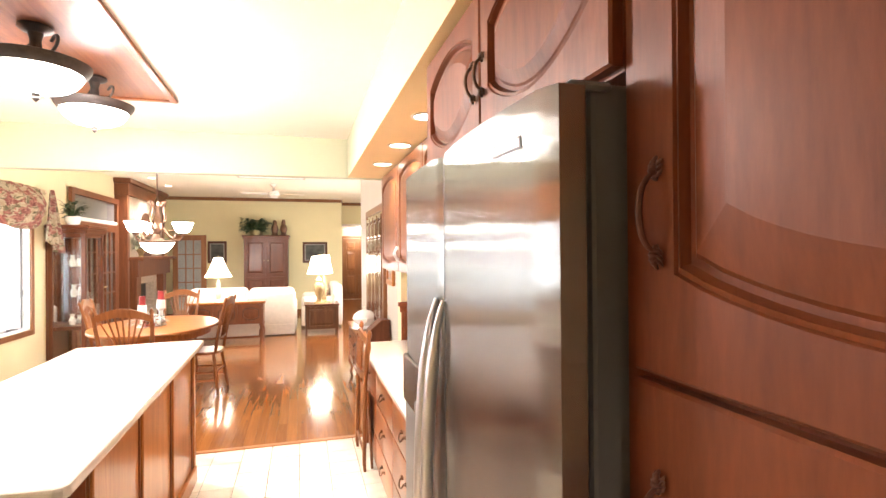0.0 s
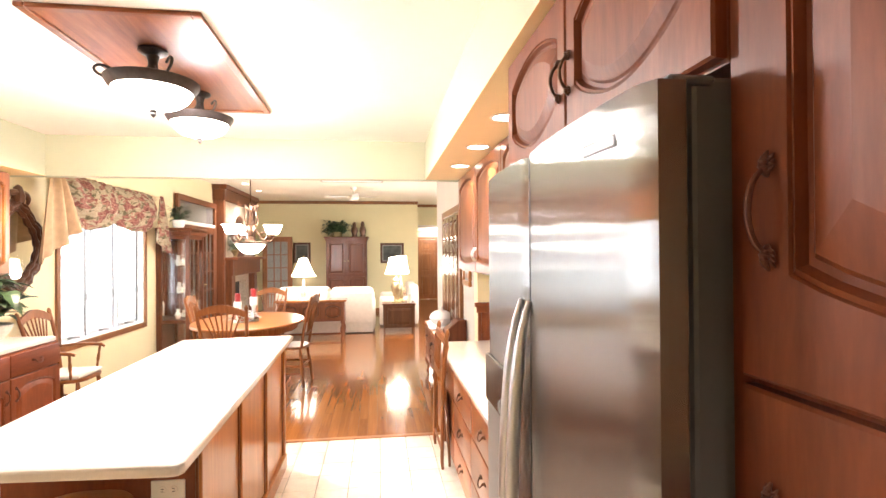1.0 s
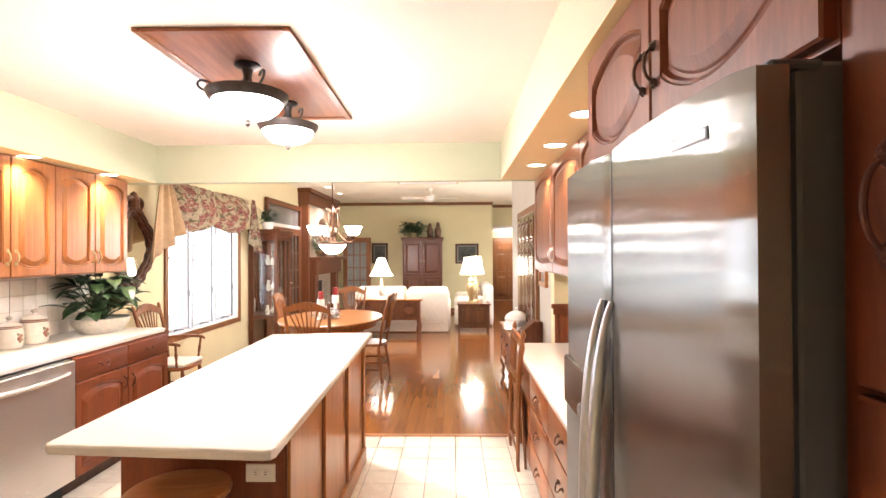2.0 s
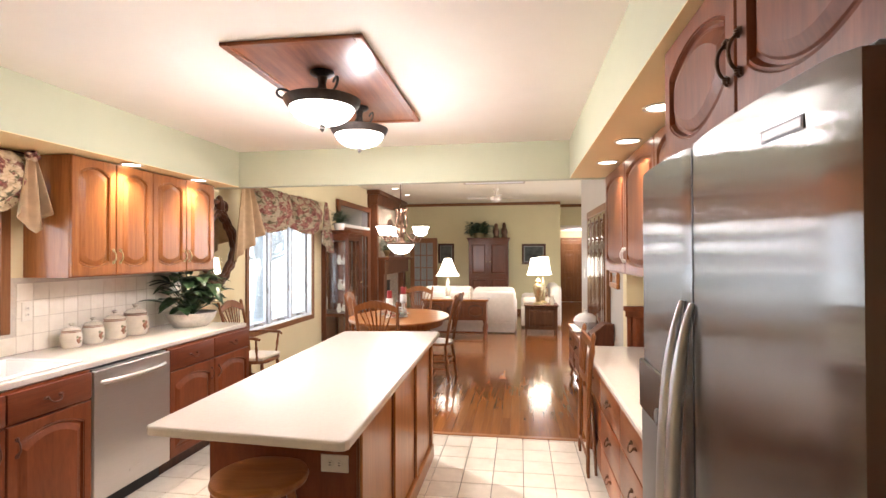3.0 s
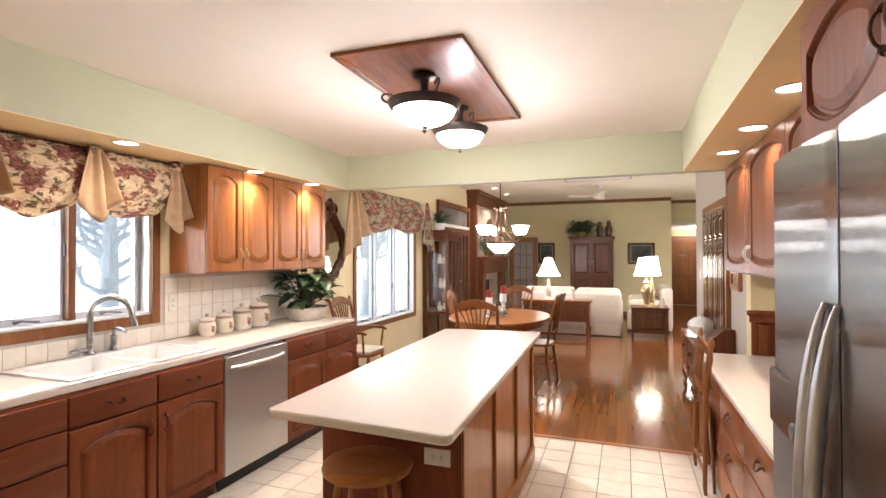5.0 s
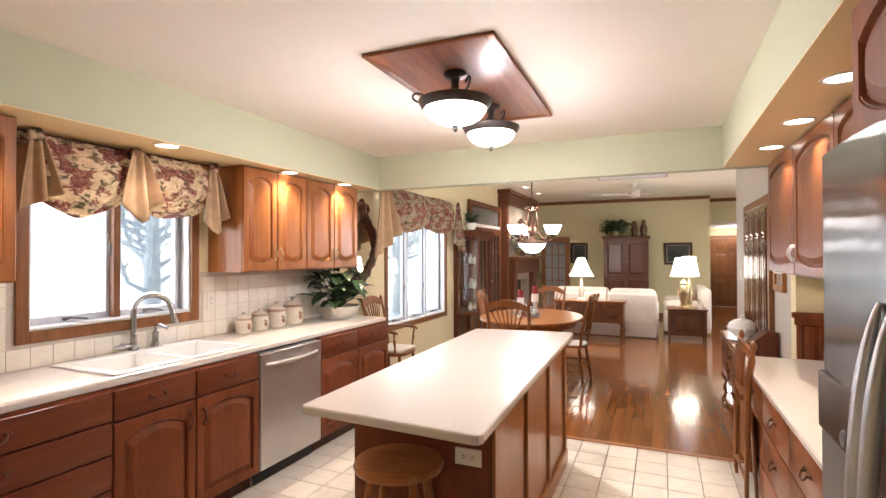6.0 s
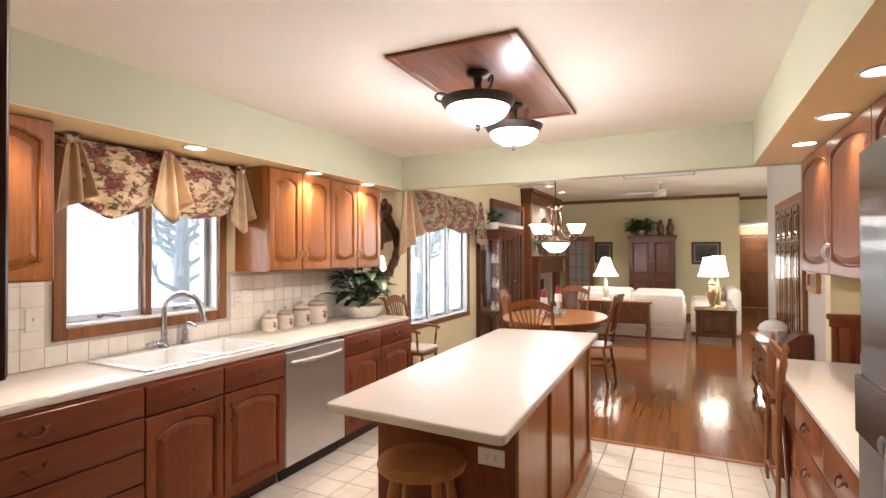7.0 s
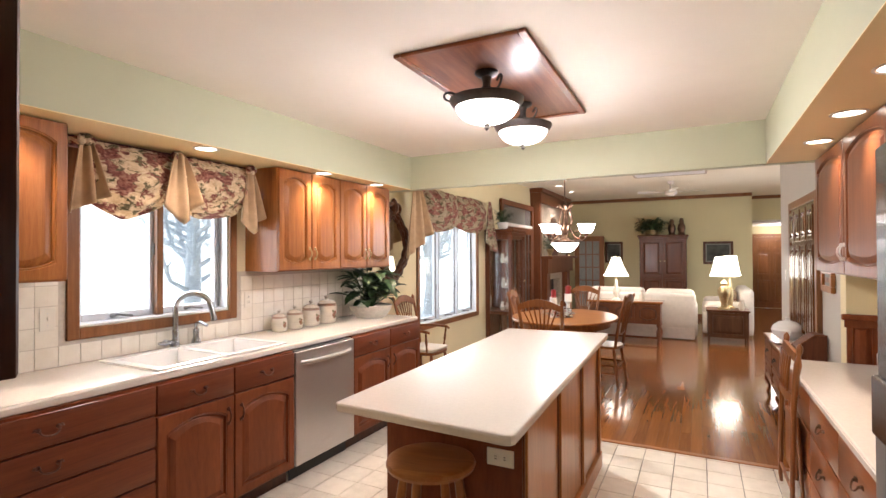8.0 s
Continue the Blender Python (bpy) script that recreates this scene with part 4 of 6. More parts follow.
def canister(m, s):
    t = thing("canister", m, "lidded cream ceramic canister with painted fruit", "canister", "canister set")
    part("jar", lathe([(0, 0), (0.055 * s, 0), (0.062 * s, 0.01 * s), (0.068 * s, 0.06 * s), (0.064 * s, 0.10 * s), (0.055 * s, 0.118 * s), (0.05 * s, 0.12 * s)], 24), CERAMIC, t, smooth=True)
    lid = part("lid", lathe([(0.058 * s, 0.12 * s), (0.058 * s, 0.128 * s), (0.04 * s, 0.142 * s), (0.012 * s, 0.148 * s), (0.008 * s, 0.156 * s), (0.014 * s, 0.165 * s), (0.008 * s, 0.174 * s), (0, 0.175 * s)], 24), CERAMIC, t, smooth=True)
    part("knob", lathe([(0, 0.158 * s), (0.016 * s, 0.164 * s), (0.015 * s, 0.172 * s), (0, 0.178 * s)], 14), CERAMIC, lid, "cream knob", smooth=True)
    for h, r in ((0.113, 0.0605), (0.1215, 0.060)):
        part("band", lathe([(r * s - 0.006, (h - 0.003) * s), (r * s, (h - 0.002) * s), (r * s, (h + 0.002) * s), (r * s - 0.006, (h + 0.003) * s)], 24), SPRIG, t, "brown glaze line", smooth=True)
    for a, h, r, col in ((0.5, 0.055, 0.015, SPRIG), (0.68, 0.066, 0.013, SPRIG), (0.42, 0.076, 0.010, SPRIG_LEAF), (0.78, 0.046, 0.011, SPRIG_LEAF), (0.58, 0.038, 0.010, SPRIG)):
        bm = bmesh.new()
        bmesh.ops.create_uvsphere(bm, u_segments=10, v_segments=6, radius=r * s, matrix=Matrix.Translation((0.065 * s * math.cos(a), 0.065 * s * math.sin(a), h * s)) @ Matrix.Rotation(a, 4, "Z") @ Matrix.Diagonal((0.25, 1, 1, 1)))
        part("painted_fruit", bm, col, t, smooth=True)
    return t


for y, s in ((2.89, 0.92), (3.06, 1.02), (3.25, 1.18), (3.45, 1.34)):
    canister(pose(-2.99, y, 0.915, 0, 0, -35), s)


def leaf_blade(bm, base, direction, length, width, droop, tw=0.0):
    d = Vector(direction).normalized()
    side = d.cross(Vector((0, 0, 1)))
    side = side.normalized() if side.length > 1e-3 else Vector((1, 0, 0))
    prev = None
    n = 6
    for i in range(n + 1):
        t = i / n
        p = Vector(base) + d * length * t + Vector((0, 0, -droop * length * t * t))
        w = width * math.sin(math.pi * (0.06 + 0.94 * t) ** 0.8) ** 0.9 * 0.5 + 0.0008
        cup = Vector((0, 0, 0.25 * w))
        row = [bm.verts.new(p - side * w + cup), bm.verts.new(p), bm.verts.new(p + side * w + cup)]
        if prev:
            for k in range(2):
                bm.faces.new((prev[k], prev[k + 1], row[k + 1], row[k]))
        prev = row


def foliage(n, radius, height, length, width, seed, stems=True):
    rg = random.Random(seed)
    bm = bmesh.new()
    for i in range(n):
        a = rg.uniform(0, 2 * math.pi)
        r = radius * rg.uniform(0.1, 0.75)
        h = height * rg.uniform(0.15, 0.95)
        b = Vector((r * math.cos(a), r * math.sin(a), h))
        da = a + rg.uniform(-0.7, 0.7)
        L = length * rg.uniform(0.6, 1.2)
        leaf_blade(bm, b, (math.cos(da), math.sin(da), rg.uniform(-0.1, 1.0)), L, width * rg.uniform(0.7, 1.2), rg.uniform(0.2, 0.7))
        if stems:
            tube([(0.15 * b.x, 0.15 * b.y, 0), (0.6 * b.x, 0.6 * b.y, 0.6 * h), b], 0.0025, 4, bm)
    return bm


pl = thing("potted_plant", pose(-2.86, 3.93, 0.915), "leafy green houseplant in an oval white ceramic planter", "plant")
part("planter", lathe([(0, 0), (0.135, 0), (0.15, 0.015), (0.185, 0.06), (0.20, 0.10), (0.205, 0.115), (0.195, 0.118), (0.185, 0.10), (0, 0.095)], 32), plain("white_glaze", (0.66, 0.62, 0.55), 0.35, vary=0.12, scale=40), pl, "white oval planter", smooth=True)
fo = part("foliage", foliage(110, 0.29, 0.36, 0.20, 0.10, 5), LEAF, pl, "dark glossy leaves", at=pose(0, 0, 0.10))
fo.modifiers.new("thickness", "SOLIDIFY").thickness = 0.001


def plate(m, switch=False, label="ivory outlet plate"):
    t = thing("light_switch" if switch else "wall_outlet", m, label, "switch" if switch else "outlet")
    part("plate", box(-0.036, -0.006, -0.060, 0.036, 0, 0.060, bev=0.002), PLASTIC, t)
    if switch:
        part("toggle", box(-0.005, -0.017, -0.006, 0.005, -0.006, 0.012, bev=0.002), PLASTIC, t)
        for dz in (-0.03, 0.03):
            part("screw", lathe([(0, 0.0012), (0.003, 0.001), (0.0034, 0)], 10), CHROME, t, at=pose(0, -0.006, dz, 90, 0, 0))
        return t
    for dz in (-0.02, 0.02):
        part("socket", lathe([(0, 0.0015), (0.014, 0.0015), (0.0155, 0)], 16), PLASTIC, t, at=pose(0, -0.006, dz, 90, 0, 0))
        for dx in (-0.005, 0.005):
            part("slot", box(dx - 0.0012, -0.0085, dz - 0.005, dx + 0.0012, -0.007, dz + 0.005), GASKET, t)
    return t


plate(pose(-0.812, 1.985, 0.652, 0, 90, 0), label="ivory duplex outlet on the island end panel")
plate(pose(LW + 0.012, 1.378, 1.176, 0, 0, 90), switch=True, label="ivory switch plate on the tiled backsplash")
plate(pose(LW + 0.012, 2.69, 1.174, 0, 0, 90), label="ivory outlet on the tiled backsplash")
plate(pose(0.83, 6.95, 1.25, 0, 0, -90), switch=True, label="ivory light switch plate on white wall")


def stool(m):
    t = thing("wooden_stool", m, "round honey oak stool with splayed turned legs", "stool")
    part("seat", lathe([(0, 0.605), (0.165, 0.605), (0.182, 0.612), (0.187, 0.625), (0.182, 0.638), (0.165, 0.643), (0.10, 0.638), (0, 0.635)], 40), OAK_X, t, smooth=True)
    for k in range(4):
        a = radians(45 + 90 * k)
        dx, dy = math.cos(a), math.sin(a)
        part("leg", tube([(0.12 * dx, 0.12 * dy, 0.61), (0.145 * dx, 0.145 * dy, 0.45), (0.165 * dx, 0.165 * dy, 0.30), (0.195 * dx, 0.195 * dy, 0.0)], [0.017, 0.022, 0.02, 0.014], 10), OAK, t, smooth=True)
        b = a + radians(90)
        part("rung", tube([(0.168 * dx, 0.168 * dy, 0.25), (0.168 * math.cos(b), 0.168 * math.sin(b), 0.25)], 0.009, 8), OAK, t, smooth=True)
    return t


stool(pose(-1.06, 1.825, 0.0, 0, 0, 10) @ Matrix.Diagonal((1, 1, 1.035, 1)))

# outside: winter garden, its bark coloured near white to look overexposed
BARK = plain("overexposed_bark", (0.88, 0.90, 0.93), 0.9, vary=0.2, scale=12, bumpy=0.5, fine=60)


def bare_tree(m, seed):
    t = thing("bare_tree", m, "bare winter tree in the garden, whitened to look overexposed", "tree")
    rg = random.Random(seed)
    bm = bmesh.new()
    tube([(0, 0, 0), (0.05, 0, 1.0), (0, 0.05, 2.2), (0.1, 0, 3.4)], [0.24, 0.19, 0.16, 0.10], 12, bm)
    part("trunk", bm, BARK, t, smooth=True)
    limbs, twigs = bmesh.new(), bmesh.new()
    for i in range(16):
        a, z = rg.uniform(0, 6.28), rg.uniform(1.1, 3.4)
        L = rg.uniform(0.7, 1.7)
        e = Vector((math.cos(a) * L, math.sin(a) * L, z + rg.uniform(1.3, 2.8)))
        mid = Vector((e.x * 0.5, e.y * 0.5, z + 0.3))
        tube([(0, 0, z), mid, e], [0.075, 0.045, 0.012], 6, limbs)
        for k in range(34):
            p = mid.lerp(e, rg.random())
            q = p + Vector((rg.uniform(-0.6, 0.6), rg.uniform(-0.6, 0.6), rg.uniform(-0.1, 0.7)))
            tube([p, (p + q) / 2 + Vector((0, 0, 0.06)), q], [0.014, 0.010, 0.004], 4, twigs)
    part("limbs", limbs, BARK, t)
    part("twigs", twigs, BARK, t)
    return t


bare_tree(pose(-10.5, 7.6, -0.5), 2)
bare_tree(pose(-8.3, 15.0, -0.5), 5)
setting("backdrop", bx(bx(bmesh.new(), -13.2, -20, -3, -13, 16.8, 4.6), -13.2, 16.8, -3, -3.6, 17, 4.6), glow("bright_overcast", (0.95, 0.98, 1.0), 1.8), "bright overcast distance beyond the garden", "backdrop")


# ---- dining area ----
def spindle(p, q, r, segs=8):
    p, q = Vector(p), Vector(q)
    prof = (0.7, 1.0, 0.75, 1.15, 1.2, 0.8, 1.0, 0.7)
    return tube([p.lerp(q, i / 7) for i in range(8)], [r * k for k in prof], segs)


def fan_chair(m, label, arms=False, cushion=False, wood_mat=CHAIROAK):
    """A pressed-oak chair facing +y: saddle seat, turned legs and rungs, raked posts, arched crest and a fan of spindles."""
    t = thing("dining_chair", m, label, "chair", "dining chairs")
    seat = [(0.21 * math.copysign(abs(math.cos(a)) ** 0.6, math.cos(a)) * (1.0 + 0.08 * math.sin(a)), 0.205 * math.copysign(abs(math.sin(a)) ** 0.6, math.sin(a))) for a in [2 * math.pi * i / 32 for i in range(32)]]
    part("seat", prism(seat, 0.43, 0.462, 0.01), wood_mat, t)
    legs = {}
    for sx in (-1, 1):
        for sy in (-1, 1):
            top_p, foot = (0.155 * sx, 0.15 * sy, 0.435), (0.205 * sx, 0.205 * sy, 0)
            part("leg", spindle(top_p, foot, 0.019, 10), wood_mat, t, smooth=True)
            legs[sx, sy] = [Vector(top_p).lerp(Vector(foot), k) for k in (0.45, 0.65)]
    for a, c in (((-1, -1), (-1, 1)), ((1, -1), (1, 1)), ((-1, 1), (1, 1)), ((-1, -1), (1, -1))):
        for k in (0, 1) if a[0] == c[0] or a[1] == 1 else (0,):
            part("rung", spindle(legs[a][k], legs[c][k], 0.010), wood_mat, t, smooth=True)
    for sx in (-1, 1):
        part("post", tube([(0.17 * sx, -0.17, 0.45), (0.18 * sx, -0.195, 0.62), (0.195 * sx, -0.235, 0.82), (0.205 * sx, -0.285, 1.0), (0.207 * sx, -0.292, 1.02), (0.208 * sx, -0.297, 1.045)], [0.016, 0.018, 0.016, 0.014, 0.018, 0.005], 10), wood_mat, t, smooth=True)
    bm = bmesh.new()
    n = 16
    rows = []
    for i in range(n + 1):
        u = i / n * 2 - 1
        lift = 0.065 * math.cos(u * math.pi / 2)
        y = -0.272 - 0.02 * math.cos(u * math.pi / 2)
        x = 0.198 * u
        zb, zt = 0.925 + lift * 0.75, 0.985 + lift
        rows.append([bm.verts.new(v) for v in ((x, y - 0.011, zb), (x, y + 0.011, zb), (x, y + 0.006, zt), (x, y - 0.016, zt))])
    for a, c in zip(rows, rows[1:]):
        for k in range(4):
            bm.faces.new((a[k], a[(k + 1) % 4], c[(k + 1) % 4], c[k]))
    bm.faces.new(rows[0][::-1])
    bm.faces.new(rows[-1])
    part("crest_rail", bm, wood_mat, t, "arched crest rail", smooth=True)
    part("back_rail", tube([(-0.178, -0.19, 0.60), (0, -0.205, 0.60), (0.178, -0.19, 0.60)], 0.012, 8), wood_mat, t, smooth=True)
    for i in range(7):
        u = (i - 3) / 3
        z_top = 0.935 + 0.05 * math.cos(u * math.pi / 2)
        part("spindle", tube([(0.055 * u, -0.203, 0.60), (0.085 * u, -0.235, 0.75), (0.155 * u, -0.283, z_top)], [0.006, 0.008, 0.006], 7), wood_mat, t, smooth=True)
    if arms:
        for sx in (-1, 1):
            part("arm", tube([(0.188 * sx, -0.21, 0.69), (0.235 * sx, -0.05, 0.70), (0.24 * sx, 0.14, 0.69), (0.225 * sx, 0.17, 0.675)], [0.014, 0.017, 0.02, 0.016], 10, flat=0.7), wood_mat, t, smooth=True)
            part("arm_post", spindle((0.195 * sx, 0.12, 0.46), (0.235 * sx, 0.13, 0.685), 0.012), wood_mat, t, smooth=True)
    if cushion:
        part("cushion", box(-0.19, -0.17, 0.463, 0.19, 0.18, 0.495, bev=0.014, seg=2), SOFACLOTH, t, "pale seat cushion")
    return t


CH = "honey oak fan-back dining chair with turned legs"
fan_chair(pose(-1.49, 5.23, 0, 0, 0, -4) @ Matrix.Diagonal((1.14, 1, 1, 1)), CH +  " at the table")
fan_chair(pose(-1.06, 6.05, 0, 0, 0, 84), CH + " beside the table")
fan_chair(pose(-1.91, 6.12, 0, 0, 0, -84), CH + " on the window side")
fan_chair(pose(-1.55, 7.02, 0, 0, 0, 176), CH + " on the fireplace side")
fan_chair(pose(-2.76, 4.83, 0, 0, 0, -90), "honey oak armchair with pale cushion against the wall", True, True)


def folded_chair(m):
    """A folding oak chair, closed and standing on edge against the drawers: posts along z, width along x, thickness along y."""
    t = thing("folding_chair", m, "honey oak folding chair, folded flat against the desk drawers", "chair")
    for sx in (-1, 1):
        part("post", tube([(0.235 * sx, -0.02, 0), (0.238 * sx, -0.025, 0.05), (0.236 * sx, -0.022, 0.30), (0.236 * sx, -0.012, 0.62), (0.238 * sx, 0.0, 0.80), (0.240 * sx, 0.008, 0.86), (0.240 * sx, 0.012, 0.90), (0.240 * sx, 0.014, 0.915), (0.240 * sx, 0.016, 0.94), (0.240 * sx, 0.018, 0.965), (0.240 * sx, 0.018, 0.985)], [0.010, 0.013, 0.014, 0.015, 0.018, 0.021, 0.014, 0.010, 0.018, 0.017, 0.005], 10), CHAIROAK, t, smooth=True)
        part("leg", tube([(0.195 * sx, 0.035, 0.0), (0.195 * sx, 0.02, 0.35), (0.195 * sx, 0.005, 0.55)], [0.010, 0.012, 0.011], 8), CHAIROAK, t, smooth=True)
    for z, h, y, lift in ((0.90, 0.060, 0.006, 0.030), (0.66, 0.045, -0.012, 0.0)):
        bm = bmesh.new()
        rows = []
        for i in range(17):
            u = i / 8 - 1
            bow = y - 0.022 * (1 - u * u)
            up = z + lift * (1 - u * u)
            rows.append([bm.verts.new(v) for v in ((0.235 * u, bow - 0.010, up - h / 2), (0.235 * u, bow + 0.010, up - h / 2), (0.235 * u, bow + 0.010, up + h / 2), (0.235 * u, bow - 0.010, up + h / 2))])
        for a, c in zip(rows, rows[1:]):
            for k in range(4):
                bm.faces.new((a[k], a[(k + 1) % 4], c[(k + 1) % 4], c[k]))
        bm.faces.new(rows[0][::-1])
        bm.faces.new(rows[-1])
        part("crest_rail" if lift else "back_rail", bm, CHAIROAK, t, smooth=True)
    for i in range(5):
        x = 0.075 * (i - 2)
        part("spindle", tube([(x * 0.8, -0.030, 0.67), (x, -0.030, 0.78), (x * 1.1, -0.018, 0.90)], [0.007, 0.009, 0.007], 7), CHAIROAK, t, smooth=True)
    part("seat", box(-0.18, -0.004, 0.17, 0.18, 0.018, 0.52, bev=0.009, seg=2), CHAIROAK, t)
    part("rung", tube([(-0.236, -0.022, 0.12), (0.236, -0.022, 0.12)], 0.010, 8), CHAIROAK, t, smooth=True)
    return t


folded_chair(pose(0.432, 3.735, 0, 0, 0, -90))

table = thing("dining_table", pose(-1.5, 5.98, 0), "oval honey oak pedestal dining table", "table")
table.scale = (1, 1, 1.02)
part("tabletop", prism([(0.60 * math.cos(a), 0.80 * math.sin(a)) for a in [2 * math.pi * i / 48 for i in range(48)]], 0.722, 0.752, 0.009), OAK_X, table)
part("apron", prism([(0.52 * math.cos(a), 0.70 * math.sin(a)) for a in [2 * math.pi * i / 48 for i in range(48)]], 0.65, 0.722), OAK, table)
part("pedestal", lathe([(0, 0.12), (0.09, 0.12), (0.10, 0.20), (0.07, 0.26), (0.11, 0.36), (0.115, 0.45), (0.07, 0.55), (0.10, 0.62), (0.16, 0.65), (0, 0.65)], 28), OAK, table, smooth=True)
for k in range(4):
    a = radians(45 + 90 * k)
    dx, dy = math.cos(a), math.sin(a)
    part("foot", tube([(0.05 * dx, 0.05 * dy, 0.17), (0.22 * dx, 0.22 * dy, 0.14), (0.38 * dx, 0.38 * dy, 0.05), (0.44 * dx, 0.44 * dy, 0.028)], [0.045, 0.04, 0.03, 0.026], 10), OAK, table, smooth=True)

cp = thing("candle_centrepiece", pose(-1.53, 5.87, 0.767), "two red candles in glass holders among flowers", "centrepiece")
cp.scale = (1.15, 1.15, 1.28)
for dx, dy, h in ((-0.05, -0.06, 0.0), (0.07, 0.06, 0.03)):
    part("holder", lathe([(0, 0), (0.05, 0), (0.045, 0.012), (0.018, 0.03), (0.02, 0.09 + h), (0.038, 0.11 + h), (0.036, 0.18 + h), (0, 0.18 + h)], 18), SINKMAT, cp, "pale glass candle holder", smooth=True, at=pose(dx, dy, 0))
    part("candle", lathe([(0, 0.18 + h), (0.026, 0.18 + h), (0.026, 0.25 + h), (0, 0.252 + h)], 16), REDCANDLE, cp, "red pillar candle", smooth=True, at=pose(dx, dy, 0))
fo = part("flowers", foliage(60, 0.17, 0.09, 0.07, 0.04, 9, False), plain("silk_flower", (0.36, 0.36, 0.33), 0.8, vary=0.6, scale=18), cp, "small pale silk flowers")
fo.modifiers.new("thickness", "SOLIDIFY").thickness = 0.001
part("berries", foliage(30, 0.15, 0.08, 0.05, 0.04, 12, False), REDCANDLE, cp, "red silk petals")

ch = thing("chandelier", pose(-1.47, 5.9, 0), "antique bronze chandelier with three lit glass shades and a centre bowl", "chandelier")
part("chain", tube([(0, 0, HIGH), (0, 0, 2.10)], 0.007, 6), BRONZE, ch)
part("canopy", lathe([(0, HIGH), (0.06, HIGH), (0.05, HIGH - 0.03), (0, HIGH - 0.04)], 20), BRONZE, ch, smooth=True)
part("stem", lathe([(0, 2.12), (0.014, 2.11), (0.022, 2.07), (0.034, 2.02), (0.022, 1.97), (0.036, 1.90), (0.055, 1.82), (0.048, 1.77), (0.026, 1.73), (0.05, 1.69), (0.07, 1.665), (0, 1.66)], 18), BRONZE, ch, smooth=True)
bowl = part("bowl", lathe([(0.158, 1.635), (0.142, 1.605), (0.108, 1.565), (0.07, 1.535), (0, 1.525)], 32), SHADEGLASS, ch, "lit alabaster glass bowl", smooth=True)
bowl.visible_shadow = False
part("rim", lathe([(0.0, 1.632), (0.158, 1.632), (0.170, 1.637), (0.172, 1.657), (0.155, 1.668), (0, 1.672)], 32), BRONZE, ch, smooth=True)
for k in range(3):
    a = radians(120 * k - 5)
    dx, dy = math.cos(a), math.sin(a)
    part("arm", tube(bezier((0.03 * dx, 0.03 * dy, 1.86), (0.12 * dx, 0.12 * dy, 1.62), (0.27 * dx, 0.27 * dy, 1.62), (0.25 * dx, 0.25 * dy, 1.75), 14), 0.011, 8), BRONZE, ch, smooth=True)
    part("scroll", tube(bezier((0.045 * dx, 0.045 * dy, 1.84), (0.13 * dx, 0.13 * dy, 1.90), (0.02 * dx, 0.02 * dy, 1.99), (0.09 * dx, 0.09 * dy, 2.075), 12), [0.014 - 0.0005 * i for i in range(13)], 8), BRONZE, ch, smooth=True)
    part("leaf_scroll", tube(bezier((0.16 * dx, 0.16 * dy, 1.68), (0.22 * dx, 0.22 * dy, 1.74), (0.18 * dx, 0.18 * dy, 1.80), (0.12 * dx, 0.12 * dy, 1.76), 10), 0.012, 7), BRONZE, ch, smooth=True)
    for turn in (0.0, 1.05):
        cx, cy = math.cos(a + turn), math.sin(a + turn)
        part("crown_leaf", tube([(0.02 * cx, 0.02 * cy, 2.02), (0.05 * cx, 0.05 * cy, 2.06), (0.085 * cx, 0.085 * cy, 2.075), (0.10 * cx, 0.10 * cy, 2.06)], [0.01, 0.02, 0.016, 0.004], 8, flat=0.5), BRONZE, ch, smooth=True)
    part("cup", lathe([(0, 1.715), (0.022, 1.72), (0.04, 1.745), (0.03, 1.75), (0, 1.75)], 16), BRONZE, ch, smooth=True, at=pose(0.25 * dx, 0.25 * dy, 0))
    sh = part("shade", lathe([(0.03, 1.745), (0.055, 1.75), (0.078, 1.785), (0.088, 1.825), (0.104, 1.85), (0.10, 1.85), (0.083, 1.825), (0.073, 1.787), (0.03, 1.753)], 24), SHADEGLASS, ch, "lit frosted glass shade", smooth=True, at=pose(0.25 * dx, 0.25 * dy, 0))
    sh.visible_shadow = False

# wall mirror with a carved frame
mir = thing("wall_mirror", pose(LW + 0.006, 4.69, 1.605, 0, 0, 90), "tall wall mirror in a carved dark walnut frame", "mirror")
N = 56


def mirror_edge(a, grow):
    rx, rz = 0.215 + grow, 0.30 + grow
    w = 1 + 0.07 * math.cos(4 * a) + 0.05 * math.cos(2 * a) + 0.02 * math.cos(12 * a)
    return (rx * math.cos(a) * w, rz * math.sin(a) * w)


pane = bmesh.new()
pane.faces.new([pane.verts.new((x, -0.012, z)) for x, z in [mirror_edge(2 * math.pi * i / N, 0) for i in range(N)]])
part("mirror_glass", pane, MIRROR, mir)
bm = bmesh.new()
inner = [bm.verts.new((x, -0.016, z)) for x, z in [mirror_edge(2 * math.pi * i / N, 0.0) for i in range(N)]]
outer = [bm.verts.new((x, -0.010, z)) for x, z in [mirror_edge(2 * math.pi * i / N, 0.10) for i in range(N)]]
rim_back = [bm.verts.new((x, 0.0, z)) for x, z in [mirror_edge(2 * math.pi * i / N, 0.10) for i in range(N)]]
for i in range(N):
    j = (i + 1) % N
    bm.faces.new((inner[i], inner[j], outer[j], outer[i]))
    bm.faces.new((outer[i], outer[j], rim_back[j], rim_back[i]))
for grow, r in ((0.012, 0.018), (0.050, 0.028), (0.088, 0.020)):
    ring = [(x, -0.02, z) for x, z in [mirror_edge(2 * math.pi * i / N, grow) for i in range(N + 1)]]
    tube(ring, [r * (1 + 0.30 * math.sin(i * 1.9)) for i in range(N + 1)], 8, bm)
part("frame", bm, DARKWOOD, mir, "carved scrolling frame", smooth=True)
